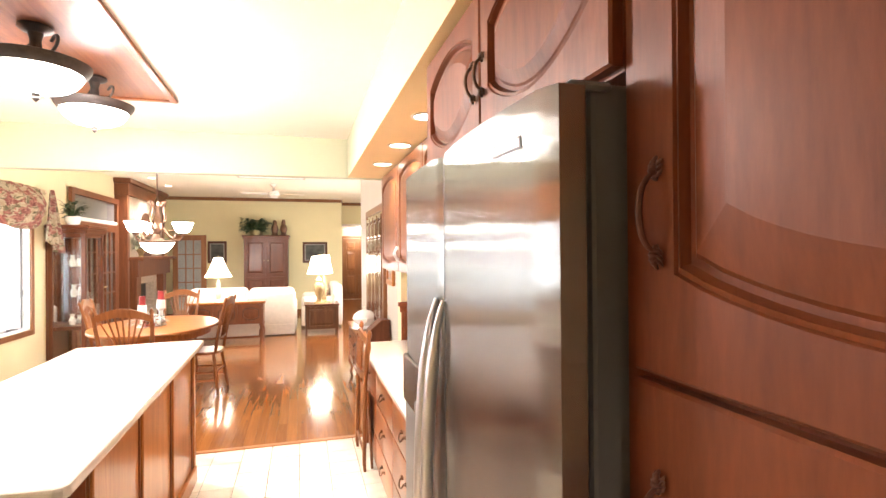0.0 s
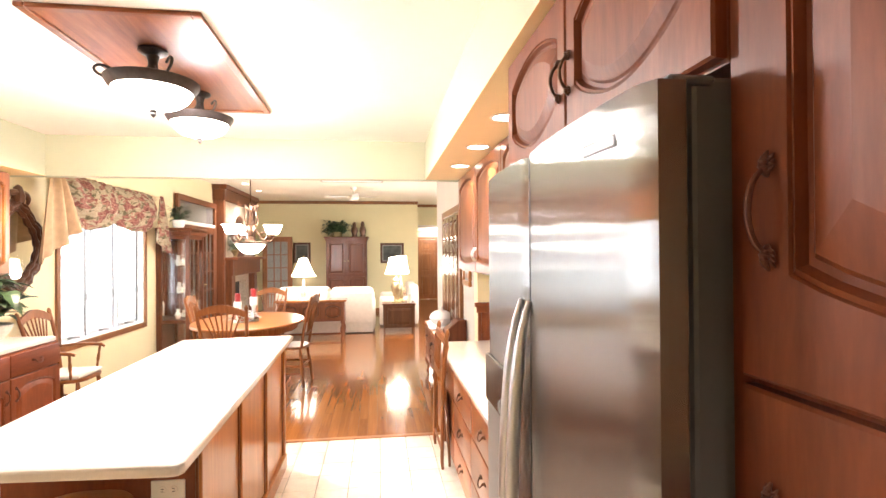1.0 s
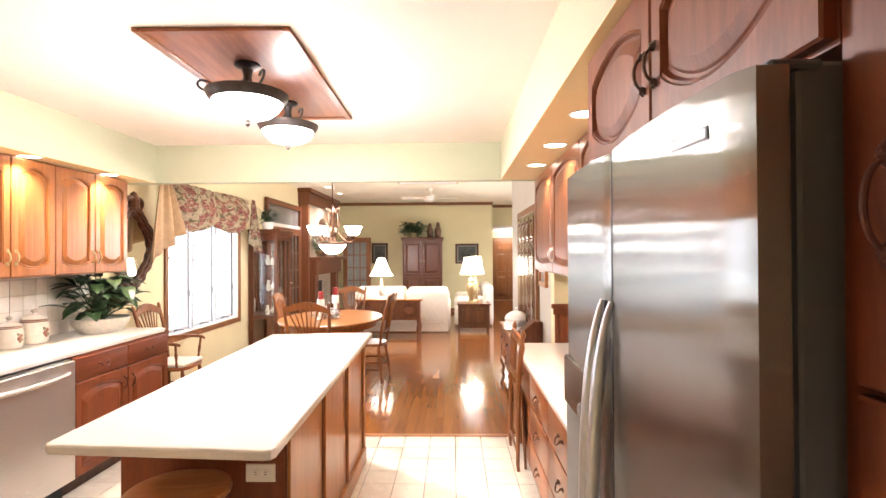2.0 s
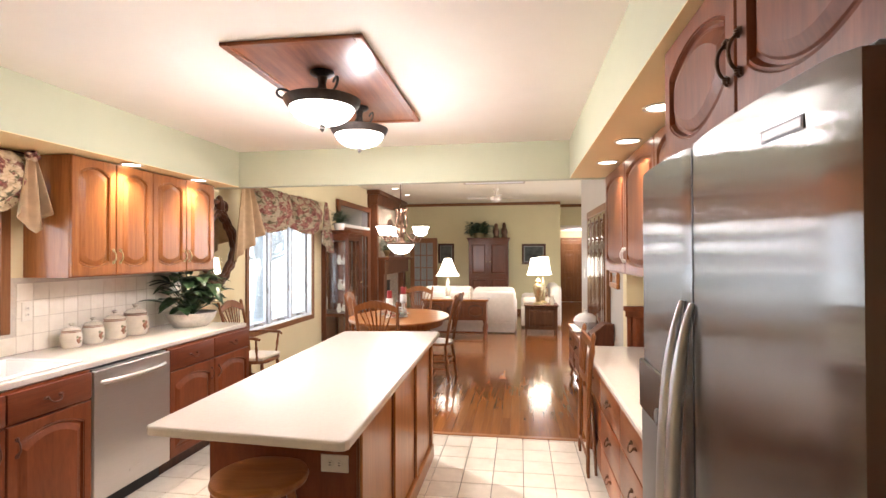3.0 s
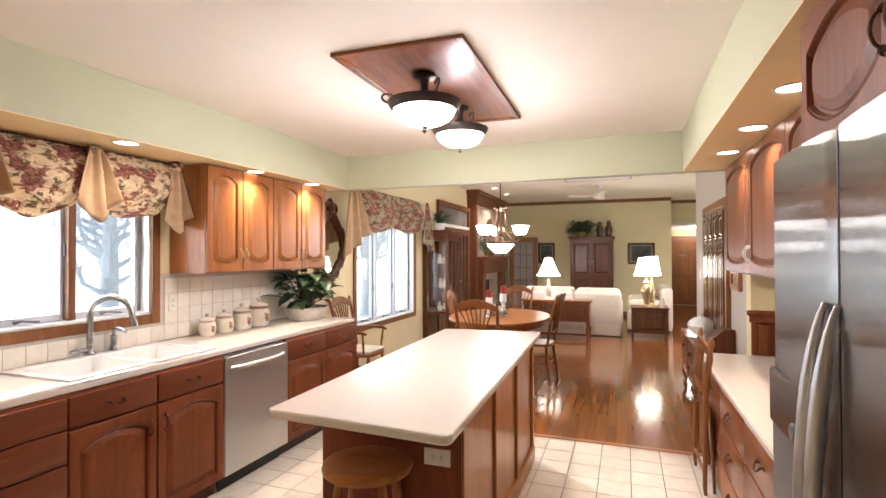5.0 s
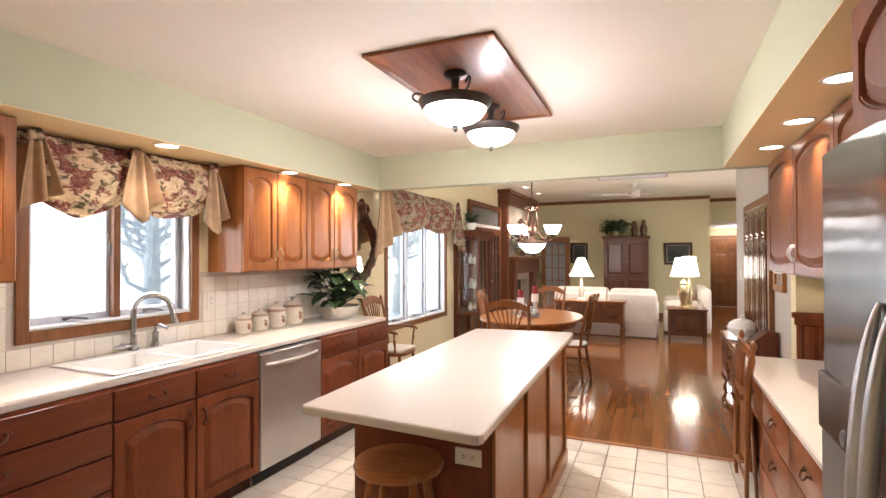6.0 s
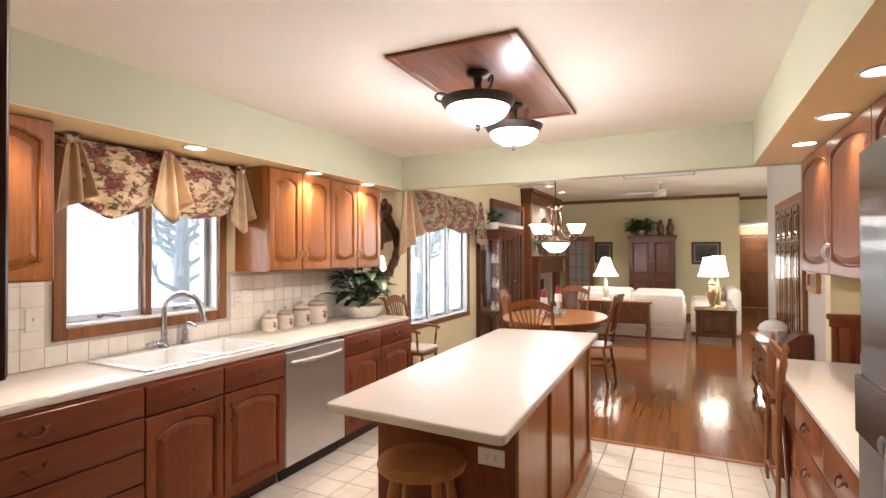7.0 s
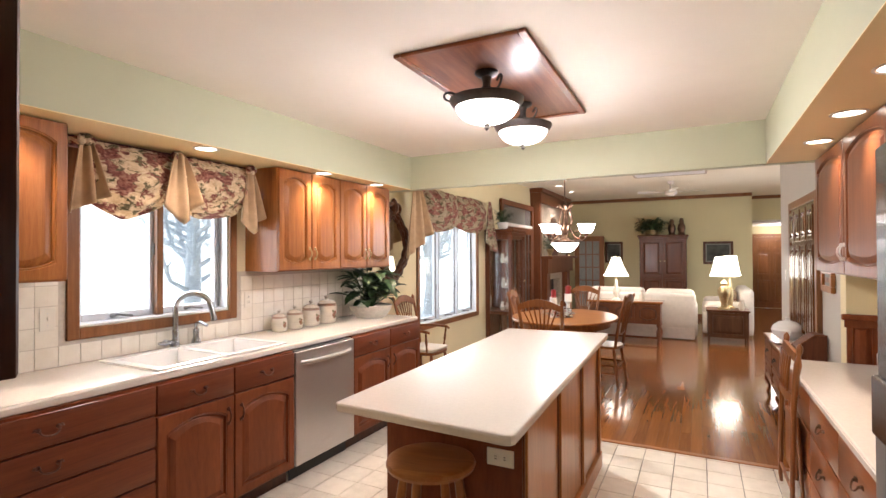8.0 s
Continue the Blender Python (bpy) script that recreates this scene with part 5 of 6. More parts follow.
bm = bmesh.new()
for s in (-1, 1):
    tube(bezier((0, -0.03, 0.45), (s * 0.10, -0.035, 0.49), (s * 0.17, -0.03, 0.41), (s * 0.10, -0.03, 0.36), 10), [0.03, 0.03, 0.028, 0.026, 0.024, 0.022, 0.02, 0.018, 0.016, 0.014, 0.01], 8, bm)
tube([(0, -0.03, 0.38), (0, -0.035, 0.44), (0, -0.03, 0.51), (0, -0.03, 0.53)], [0.05, 0.05, 0.03, 0.008], 8, bm)
part("crest", bm, DARKWOOD, mir, "carved crest", smooth=True)

# china cabinet
cc = thing("china_cabinet", pose(LW + 0.004, 7.42, 0), "dark cherry curio cabinet with glass sides and mirrored back", "cabinet")
CCM = wood("curio_cherry", (0.06, 0.018, 0.008), (0.11, 0.034, 0.014), (0.16, 0.055, 0.022), 0.3)
part("plinth", box(0, 0, 0, 0.45, 0.62, 0.12, bev=0.006), CCM, cc)
part("back", box(0, 0.01, 0.12, 0.02, 0.61, 1.80), CCM, cc)
for x0, x1, y0, y1 in ((0.385, 0.44, 0.005, 0.06), (0.385, 0.44, 0.56, 0.615), (0.02, 0.07, 0.005, 0.05), (0.02, 0.07, 0.565, 0.615)):
    part("corner_post", box(x0, y0, 0.12, x1, y1, 1.80, bev=0.006), CCM, cc)
for z in (0.12, 0.55, 0.95, 1.35, 1.74):
    thick = 0.05 if z in (0.12, 0.55, 1.74) else 0.012
    part("shelf", box(0.02, 0.02, z, 0.43, 0.60, z + thick), CCM if thick > 0.02 else CLEAR, cc)
part("cornice", bx(bx(bmesh.new(), 0, -0.01, 1.79, 0.46, 0.63, 1.85, 0.008), 0, -0.03, 1.85, 0.485, 0.65, 1.90, 0.012), CCM, cc)
for nm, b in (("side_glass", (0.07, 0.018, 0.17, 0.385, 0.022, 1.74)), ("front_glass", (0.420, 0.06, 0.17, 0.424, 0.56, 1.74))):
    part(nm, box(*b), CLEAR, cc, "clear glass pane").visible_shadow = False
part("back_mirror", box(0.021, 0.05, 0.60, 0.024, 0.56, 1.74), MIRROR, cc)
for z, y, h in ((0.60, 0.2, 0.14), (0.60, 0.42, 0.10), (0.962, 0.25, 0.16), (0.962, 0.45, 0.12), (1.362, 0.22, 0.15), (1.362, 0.42, 0.11)):
    v = single("display_vase", lathe([(0, 0), (0.03, 0), (0.045, h * 0.4), (0.02, h * 0.75), (0.03, h), (0, h)], 14), CERAMIC, pose(LW + 0.22, 7.42 + y, z), "small pale porcelain vase in the curio cabinet", "vase", "curio pieces", True)

pp = thing("potted_plant", pose(LW + 0.22, 7.66, 1.90), "small green plant in a white pot on the cabinet", "plant")
part("pot", lathe([(0, 0), (0.06, 0), (0.085, 0.06), (0.09, 0.12), (0.08, 0.12), (0, 0.10)], 20), SINKMAT, pp, smooth=True)
part("foliage", foliage(70, 0.14, 0.20, 0.12, 0.035, 21), LEAF, pp, at=pose(0, 0, 0.1))


def lite_door(parent, w, h, cols, rows, material, name="door_leaf"):
    """A glazed door facing -y in x 0..w: stiles, rails, glazing bars and panes."""
    leaf = part(name, bx(bx(bx(bx(bmesh.new(), 0, -0.02, 0, 0.11, 0.02, h, 0.003), w - 0.11, -0.02, 0, w, 0.02, h, 0.003), 0.11, -0.02, 0, w - 0.11, 0.02, 0.22, 0.003), 0.11, -0.02, h - 0.12, w - 0.11, 0.02, h, 0.003), material, parent)
    pw, ph = (w - 0.22) / cols, (h - 0.34) / rows
    for i in range(1, cols):
        part("glazing_bar", box(0.11 + pw * i - 0.011, -0.014, 0.22, 0.11 + pw * i + 0.011, 0.014, h - 0.12), material, leaf)
    for j in range(1, rows):
        part("glazing_bar", box(0.11, -0.013, 0.22 + ph * j - 0.011, w - 0.11, 0.013, 0.22 + ph * j + 0.011), material, leaf)
    for i in range(cols):
        for j in range(rows):
            part("pane", box(0.11 + pw * i + 0.011, -0.003, 0.22 + ph * j + 0.011, 0.11 + pw * (i + 1) - 0.011, 0.003, 0.22 + ph * (j + 1) - 0.011), CLEAR, leaf).visible_shadow = False
    return leaf


MELLOW = wood("red_brown_trim", (0.085, 0.028, 0.012), (0.15, 0.052, 0.021), (0.22, 0.080, 0.032), 0.4)
# french doors with a transom in the west wall
fd = tagged(new("door_1"), "oak double french doors with transom, closed", "door", kind="structure")
fd.matrix_world = pose(LW + 0.03, 8.08, 0, 0, 0, 90)
# sheet behind the panes, its dark colour paints the unlit room beyond
part("backing", box(0.0, 0.012, 0, 1.76, 0.026, 2.40), plain("dim_room", (0.17, 0.145, 0.13), 0.6), fd)
for i in range(2):
    leaf = lite_door(fd, 0.82, 2.0, 3, 5, MELLOW)
    leaf.matrix_basis = pose(0.06 + 0.82 * i, -0.02, 0)
    part("lever", tube([(0.76 - 0.70 * i, -0.03, 1.0), (0.76 - 0.70 * i, -0.07, 1.0), (0.66 - 0.50 * i, -0.075, 1.0)], 0.010, 8), BRASS, leaf, "brass lever", smooth=True)
part("casing", box(-0.04, -0.035, 0, 0.055, 0.01, 2.44, bev=0.004), MELLOW, fd)
part("casing", box(1.705, -0.035, 0, 1.80, 0.01, 2.44, bev=0.004), MELLOW, fd)
part("head_casing", box(-0.05, -0.04, 2.37, 1.81, 0.01, 2.46, bev=0.004), MELLOW, fd)
part("transom_bar", box(0.055, -0.035, 2.005, 1.705, 0.01, 2.06, bev=0.004), WHITEPAINT, fd, "pale transom bar")
part("transom_pane", box(0.055, -0.012, 2.06, 1.705, -0.008, 2.37), CLEAR, fd).visible_shadow = False

# fireplace breast
BR = -2.95
fp = tagged(new("fireplace_wall"), "chimney breast with oak pilasters, tan stone and mantel", "fireplace", kind="structure")
part("breast", bx(bx(bx(bmesh.new(), LW, 9.96, 0, BR, 10.35, HIGH), LW, 11.55, 0, BR, 12.2, HIGH), LW, 10.35, 0.95, BR, 11.55, HIGH), STONE, fp, "tan stone facing")
part("firebox", box(LW + 0.01, 10.35, 0, LW + 0.02, 11.55, 0.95), BLACK, fp, "sooty firebox")
part("pilaster", box(LW, 9.86, 0, BR + 0.03, 9.97, HIGH, bev=0.005), MELLOW, fp)
part("pilaster", box(LW, 12.19, 0, BR + 0.03, 12.30, HIGH, bev=0.005), MELLOW, fp)
part("cornice", bx(bx(bmesh.new(), LW, 9.80, HIGH - 0.09, BR + 0.10, 12.36, HIGH, 0.01), LW, 9.84, HIGH - 0.30, BR + 0.055, 12.32, HIGH - 0.09, 0.006), MELLOW, fp)
part("mantel", bx(bx(bmesh.new(), BR, 9.90, 1.40, BR + 0.26, 12.26, 1.46, 0.008), BR, 9.98, 1.10, BR + 0.16, 12.18, 1.40, 0.006), MELLOW, fp)
for y in (10.0, 11.75):
    part("surround_leg", box(BR, y, 0, BR + 0.13, y + 0.24, 1.10, bev=0.006), MELLOW, fp)
arch = [(0.30 * math.cos(radians(9 * i)), 0.55 + 0.30 * math.sin(radians(9 * i))) for i in range(21)] + [(-0.30, 0.0), (0.30, 0.0)]
bm = bmesh.new()
bm.faces.new([bm.verts.new((BR + 0.02, 11.0 + y, 1.465 + z)) for y, z in arch])
ar = single("arched_plaque", bm, DARKWOOD, Matrix(), "dark arched wooden plaque on the mantel", "plaque")
ar.modifiers.new("thickness", "SOLIDIFY").thickness = 0.04
for y, s, seed in ((10.2, 1.0, 31), (11.9, 0.9, 33)):
    mp_ = thing("mantel_plant", pose(BR + 0.14, y, 1.46), "trailing dusty green arrangement in a brass urn", "plant", "mantel plants")
    part("urn", lathe([(0, 0), (0.05, 0), (0.03, 0.03), (0.08, 0.12), (0.07, 0.15), (0, 0.14)], 16), BRASS, mp_, smooth=True)
    part("foliage", foliage(90, 0.2 * s, 0.28, 0.13, 0.04, seed), plain("dusty_leaf", (0.14, 0.16, 0.09), 0.6, vary=0.5, scale=25), mp_, at=pose(0, 0, 0.12))


# ---- living room ----
lf = tagged(new("door_2"), "oak glazed french door standing open", "door", kind="structure")
lf.matrix_world = pose(-2.82, 12.55, 0, 0, 0, 0)
sheer_leaf = lite_door(lf, 0.70, 1.93, 3, 5, TRIM)
part("sheer_curtain", box(0.10, 0.021, 0.2, 0.60, 0.026, 1.82), plain("sheer_grey", (0.25, 0.235, 0.21), 0.9), sheer_leaf, "pale sheer curtain")

arm = thing("armoire", pose(-1.29, 12.28, 0), "tall cherry armoire with four panel doors", "armoire")
part("body", box(0, 0.02, 0.08, 0.97, 0.60, 1.86), CCM, arm)
part("plinth", box(-0.02, 0, 0, 0.99, 0.60, 0.10, bev=0.006), CCM, arm)
part("cornice", bx(bx(bmesh.new(), -0.02, -0.01, 1.83, 0.99, 0.60, 1.88, 0.006), -0.045, -0.035, 1.88, 1.015, 0.60, 1.92, 0.012), CCM, arm)
for i in range(2):
    for z0, z1 in ((0.98, 1.82), (0.12, 0.95)):
        d = part("door", panel_door(0.46, z1 - z0, 0, 0, 0.06, 0.02), CCM, arm, at=pose(0.25 + 0.47 * i, 0.02, z0))
        part("knob", lathe([(0, 0), (0.012, 0), (0.014, 0.012), (0, 0.018)], 12), BRASS, d, at=pose(0.19 - 0.38 * i, -0.02, 0.35, 90, 0, 0))
ap = thing("trailing_plant", pose(-1.05, 12.5, 1.92), "bushy trailing ivy on the armoire", "plant")
part("basket", lathe([(0, 0), (0.12, 0), (0.16, 0.12), (0, 0.11)], 16), BRASS, ap, smooth=True)
part("foliage", foliage(260, 0.36, 0.34, 0.16, 0.065, 44), LEAF, ap, at=pose(0, -0.05, 0.04))
for x, h in ((-0.62, 0.36), (-0.42, 0.38)):
    single("figurine", lathe([(0, 0), (0.07, 0), (0.075, 0.03), (0.06, 0.05), (0.085, 0.14), (0.075, 0.22), (0.045, 0.26), (0.05, 0.31), (0.03, h), (0, h)], 14), BRONZE, pose(x, 12.5, 1.92), "dark carved statuette on the armoire", "statuette", "statuettes", True)


def picture(m, w, h, label, frame_mat=DARKWOOD, tone=(0.035, 0.038, 0.030)):
    t = thing("framed_picture", m, label, "picture")
    f = 0.05
    for x0, z0, x1, z1 in ((0, 0, w, f), (0, h - f, w, h), (0, f, f, h - f), (w - f, f, w, h - f)):
        part("frame_bar", box(x0, -0.03, z0, x1, 0, z1, bev=0.006), frame_mat, t)
    part("mat", box(f, -0.012, f, w - f, -0.006, h - f), plain("dim_mat", (0.22, 0.21, 0.18), 0.7, bumpy=0), t, "grey mat")
    part("print", box(f * 1.5, -0.016, f * 1.5, w - f * 1.5, -0.012, h - f * 1.5), plain("print_tones", tone, 0.6, vary=0.9, scale=7, bumpy=0), t, "dark landscape print")
    return t


picture(pose(0.012, 12.9, 1.256), 0.60, 0.515, "framed dark landscape print on the olive wall")
picture(pose(-2.15, 12.9, 1.28), 0.42, 0.515, "framed dark print beside the french door")
picture(pose(0.83, 4.93, 1.205, 0, 0, -90), 0.36, 0.19, "small oak-framed print on the white wall", OAK, (0.25, 0.15, 0.10))


def puff(x0, y0, z0, x1, y1, z1, r):
    return box(x0, y0, z0, x1, y1, z1, bev=r, seg=4)


sofa = thing("sofa", pose(-1.95, 9.62, 0), "cream upholstered sofa with skirted back and loose cushions", "sofa")
part("base", puff(0.012, 0.014, 0.04, 1.818, 0.92, 0.42, 0.03), SOFACLOTH, sofa, smooth=True)
part("back", puff(0.0, 0, 0.04, 1.83, 0.24, 0.80, 0.06), SOFACLOTH, sofa, smooth=True)
for x in (0.0, 1.61):
    part("arm", puff(x - 0.01 + x * 0.012, 0.03, 0.045, x + 0.22 + x * 0.012, 0.90, 0.62, 0.07), SOFACLOTH, sofa, smooth=True)
for x, w, h in ((0.02, 0.98, 0.885), (1.01, 0.80, 0.872)):
    part("back_cushion", puff(x, 0.07, 0.45, x + w, 0.36, h, 0.09), SOFACLOTH, sofa, smooth=True)
for x0, x1 in ((0.0, 1.83),):
    part("skirt", puff(x0 + 0.02, -0.006, 0.02, x1 - 0.02, 0.02, 0.20, 0.004), SOFACLOTH, sofa)
part("piping", tube([(0.03, 0.002, 0.205), (0.9, -0.004, 0.205), (1.80, 0.002, 0.205)], 0.006, 6), SOFACLOTH, sofa)
for i in range(2):
    part("seat_cushion", puff(0.23 + 0.69 * i, 0.28, 0.40, 0.91 + 0.69 * i, 0.92, 0.55, 0.05), SOFACLOTH, sofa, smooth=True)

ac = thing("loveseat", pose(0.80, 10.42, 0, 0, 0, 90), "cream skirted loveseat with rolled arms and patterned cushion", "sofa")
part("base", puff(0.012, 0.014, 0.03, 1.338, 0.82, 0.42, 0.03), SOFACLOTH, ac, smooth=True)
part("back", puff(0, 0, 0.05, 1.35, 0.22, 0.86, 0.08), SOFACLOTH, ac, smooth=True)
for x in (0.0, 1.15):
    part("arm", puff(x - 0.01 + x * 0.02, 0.05, 0.045, x + 0.20 + x * 0.02, 0.80, 0.62, 0.08), SOFACLOTH, ac, smooth=True)
for x in (0.2, 0.68):
    part("seat_cushion", puff(x, 0.2, 0.40, x + 0.47, 0.82, 0.53, 0.05), SOFACLOTH, ac, smooth=True)
part("throw_pillow", puff(0.22, 0.25, 0.53, 0.60, 0.42, 0.82, 0.07), FLORAL, ac, "floral throw pillow", smooth=True)

con = thing("console_table", pose(-1.82, 8.92, 0), "carved oak console table with turned legs behind the sofa", "console table")
part("top", box(0, 0, 0.67, 1.22, 0.42, 0.705, bev=0.006), FLOORWOOD, con)
part("case", box(0.04, 0.02, 0.33, 1.18, 0.40, 0.67), MELLOW, con)
for i in range(3):
    cp_ = part("carved_panel", panel_door(0.34, 0.29, 0.05, 0.05, 0.05, 0.016), MELLOW, con, at=pose(0.23 + 0.38 * i, 0.02, 0.355))
    ring = [(x, -0.019, z) for x, z in loop_pts(0.34, 0.29, 0.045, 0.04, 0.04)]
    part("inlay", tube(ring + ring[:1], 0.009, 6), DARKWOOD, cp_, "dark carved oval line")
for x in (0.07, 1.15):
    for y in (0.05, 0.37):
        part("leg", lathe([(0, 0), (0.03, 0), (0.034, 0.03), (0.02, 0.06), (0.038, 0.13), (0.04, 0.20), (0.02, 0.26), (0.035, 0.30), (0.035, 0.33)], 14), MELLOW, con, smooth=True, at=pose(x, y, 0))
part("stretcher", box(0.05, 0.18, 0.07, 1.17, 0.24, 0.10, bev=0.004), MELLOW, con)

st = thing("side_table", pose(0.05, 9.5, 0), "dark cherry end table with closed apron and slim legs", "side table")
part("top", box(-0.02, -0.02, 0.535, 0.62, 0.52, 0.56, bev=0.005), CCM, st)
STWOOD = wood("brown_end_table", (0.055, 0.024, 0.012), (0.105, 0.047, 0.023), (0.16, 0.075, 0.038), 0.35)
part("case", box(0.01, 0.01, 0.10, 0.59, 0.49, 0.535), STWOOD, st)
part("front_panel", panel_door(0.54, 0.40, 0, 0, 0.05, 0.014), STWOOD, st, at=pose(0.30, 0.01, 0.115))
for x in (0.0, 0.56):
    for y in (0.0, 0.46):
        part("leg", tube([(x + 0.02, y + 0.02, 0.54), (x + 0.02, y + 0.02, 0.2), (x + 0.02, y + 0.02, 0)], [0.022, 0.022, 0.014], 8), STWOOD, st)


def table_lamp(m, base_prof, metal, shade_lo, shade_hi, r_lo, r_hi, label, twin=False):
    t = thing("table_lamp", m, label, "lamp", "table lamps")
    part("base", lathe(base_prof, 24), metal, t, smooth=True)
    part("harp", tube([(0, 0, base_prof[-2][1]), (0, 0, shade_hi + 0.02)], 0.006, 6), BRASS, t)
    mid = [(r_lo + (r_hi - r_lo) * k ** 0.75, shade_lo + (shade_hi - shade_lo) * k) for k in (0, 0.2, 0.4, 0.6, 0.8, 1.0)]
    sh = part("shade", lathe(mid, 28), SHADEGLOW, t, "lit pleated fabric shade", smooth=True)
    sh.visible_shadow = False
    part("finial", lathe([(0, shade_hi), (0.012, shade_hi + 0.01), (0.006, shade_hi + 0.035), (0, shade_hi + 0.04)], 10), BRASS, t, smooth=True)
    return t


table_lamp(pose(-1.34, 9.0, 0.705), [(0, 0), (0.07, 0), (0.07, 0.02), (0.03, 0.05), (0.05, 0.12), (0.055, 0.17), (0.025, 0.26), (0.03, 0.30), (0.012, 0.36), (0, 0.36)], CERAMIC, 0.42, 0.74, 0.215, 0.065, "white table lamp with bell shade, lit")
table_lamp(pose(0.30, 9.62, 0.56), [(0, 0), (0.10, 0), (0.10, 0.025), (0.05, 0.05), (0.045, 0.10), (0.095, 0.26), (0.10, 0.33), (0.05, 0.40), (0.06, 0.44), (0.012, 0.50), (0, 0.50)], BRASS, 0.56, 0.88, 0.215, 0.13, "brass urn table lamp with cream shade, lit")
table_lamp(pose(0.40, 9.90, 0.56), [(0, 0), (0.08, 0), (0.08, 0.025), (0.04, 0.05), (0.06, 0.26), (0.03, 0.44), (0.012, 0.50), (0, 0.50)], BRASS, 0.56, 0.90, 0.17, 0.11, "second brass table lamp with cream shade, lit")
single("small_vase", lathe([(0, 0), (0.035, 0), (0.055, 0.07), (0.03, 0.14), (0.04, 0.17), (0, 0.16)], 16), CERAMIC, pose(0.55, 9.58, 0.56), "small pale vase on the end table", "vase", smooth=True)
single("small_vase", lathe([(0, 0), (0.03, 0), (0.045, 0.07), (0.02, 0.14), (0.03, 0.19), (0, 0.19)], 16), CERAMIC, pose(-0.93, 9.05, 0.705), "small pale figurine vase on the console", "vase", smooth=True)

fan = thing("ceiling_fan", pose(-0.52, 10.12, 0), "white ceiling fan with four blades at rest", "ceiling fan")
part("canopy", lathe([(0, HIGH), (0.07, HIGH), (0.05, HIGH - 0.05), (0.02, HIGH - 0.06), (0.02, HIGH - 0.15), (0.10, HIGH - 0.17), (0.11, HIGH - 0.23), (0.06, HIGH - 0.27), (0, HIGH - 0.28)], 24), WHITEPAINT, fan, smooth=True)
for k in range(4):
    part("blade", prism([(0.10, -0.03), (0.18, -0.055), (0.55, -0.07), (0.58, 0), (0.55, 0.07), (0.18, 0.055), (0.10, 0.03)], 0, 0.008, 0.002), WHITEPAINT, fan, at=pose(0, 0, HIGH - 0.20, 9, 0, 90 * k + 8))
ve = thing("ceiling_vent", pose(-1.06, 8.90, HIGH), "long ceiling panel, slats whitened to read as lit", "vent")
part("frame", bx(bx(bx(bx(bmesh.new(), 0, 0, -0.016, 1.12, 0.025, 0), 0, 0.415, -0.016, 1.12, 0.44, 0), 0, 0.025, -0.016, 0.025, 0.415, 0), 1.095, 0.025, -0.016, 1.12, 0.415, 0), STONE, ve)
# slats are white in place of the glow of a lit panel
for i in range(13):
    part("slat", box(0.03, 0.032 + 0.0295 * i, -0.012, 1.09, 0.057 + 0.0295 * i, -0.004), JAMBWHITE, ve)

# hall door
hd = tagged(new("door_3"), "stained oak six-panel hall door, closed", "door", kind="structure")
hd.matrix_world = pose(1.27, 16.2, 0) @ Matrix.Diagonal((1, 1, 0.955, 1))
part("leaf", box(0, -0.03, 0.01, 0.86, 0.0, 2.03), TRIM, hd)
for i in range(2):
    for z0, z1 in ((1.66, 1.95), (0.95, 1.60), (0.15, 0.82)):
        part("door_panel", panel_door(0.33, z1 - z0, 0, 0, 0.03, 0.014), TRIM, hd, at=pose(0.235 + 0.39 * i, -0.03, z0))
for b in ((-0.09, -0.02, 0, 0.0, 0, 2.12), (0.86, -0.02, 0, 0.95, 0, 2.12), (0.0, -0.02, 2.035, 0.86, 0, 2.12)):
    part("casing", box(*b), TRIM, hd)
part("door_knob", lathe([(0, 0), (0.03, 0), (0.012, 0.02), (0.03, 0.045), (0.02, 0.065), (0, 0.068)], 16), BRASS, hd, "brass knob", smooth=True, at=pose(0.80, -0.03, 0.98, 90, 0, 0))

# folding closet doors on the white wall
bd = tagged(new("door_4"), "dark glossy folding closet doors with raised panels, closed", "door", kind="structure")
bd.matrix_world = pose(0.83, 6.43, 0, 0, 0, -90)
GLOSSWOOD = wood("glossy_walnut", (0.05, 0.018, 0.008), (0.10, 0.036, 0.014), (0.15, 0.06, 0.024), 0.16, coat=0.6)
for i in range(4):
    leaf = part("leaf", box(0.07 + 0.31 * i, -0.03, 0.02, 0.375 + 0.31 * i, 0, 1.95, bev=0.003), GLOSSWOOD, bd)
    for z0, z1 in ((1.62, 1.92), (0.72, 1.58), (0.08, 0.68)):
        part("raised_panel", panel_door(0.25, z1 - z0, 0, 0, 0.045, 0.016), GLOSSWOOD, leaf, at=pose(0.2225 + 0.31 * i, -0.03, z0))
for b in ((-0.02, -0.04, 0, 0.06, 0, 2.03), (1.32, -0.04, 0, 1.40, 0, 2.03), (0.06, -0.04, 1.955, 1.32, 0, 2.03)):
    part("casing", box(*b, bev=0.004), TRIM, bd)

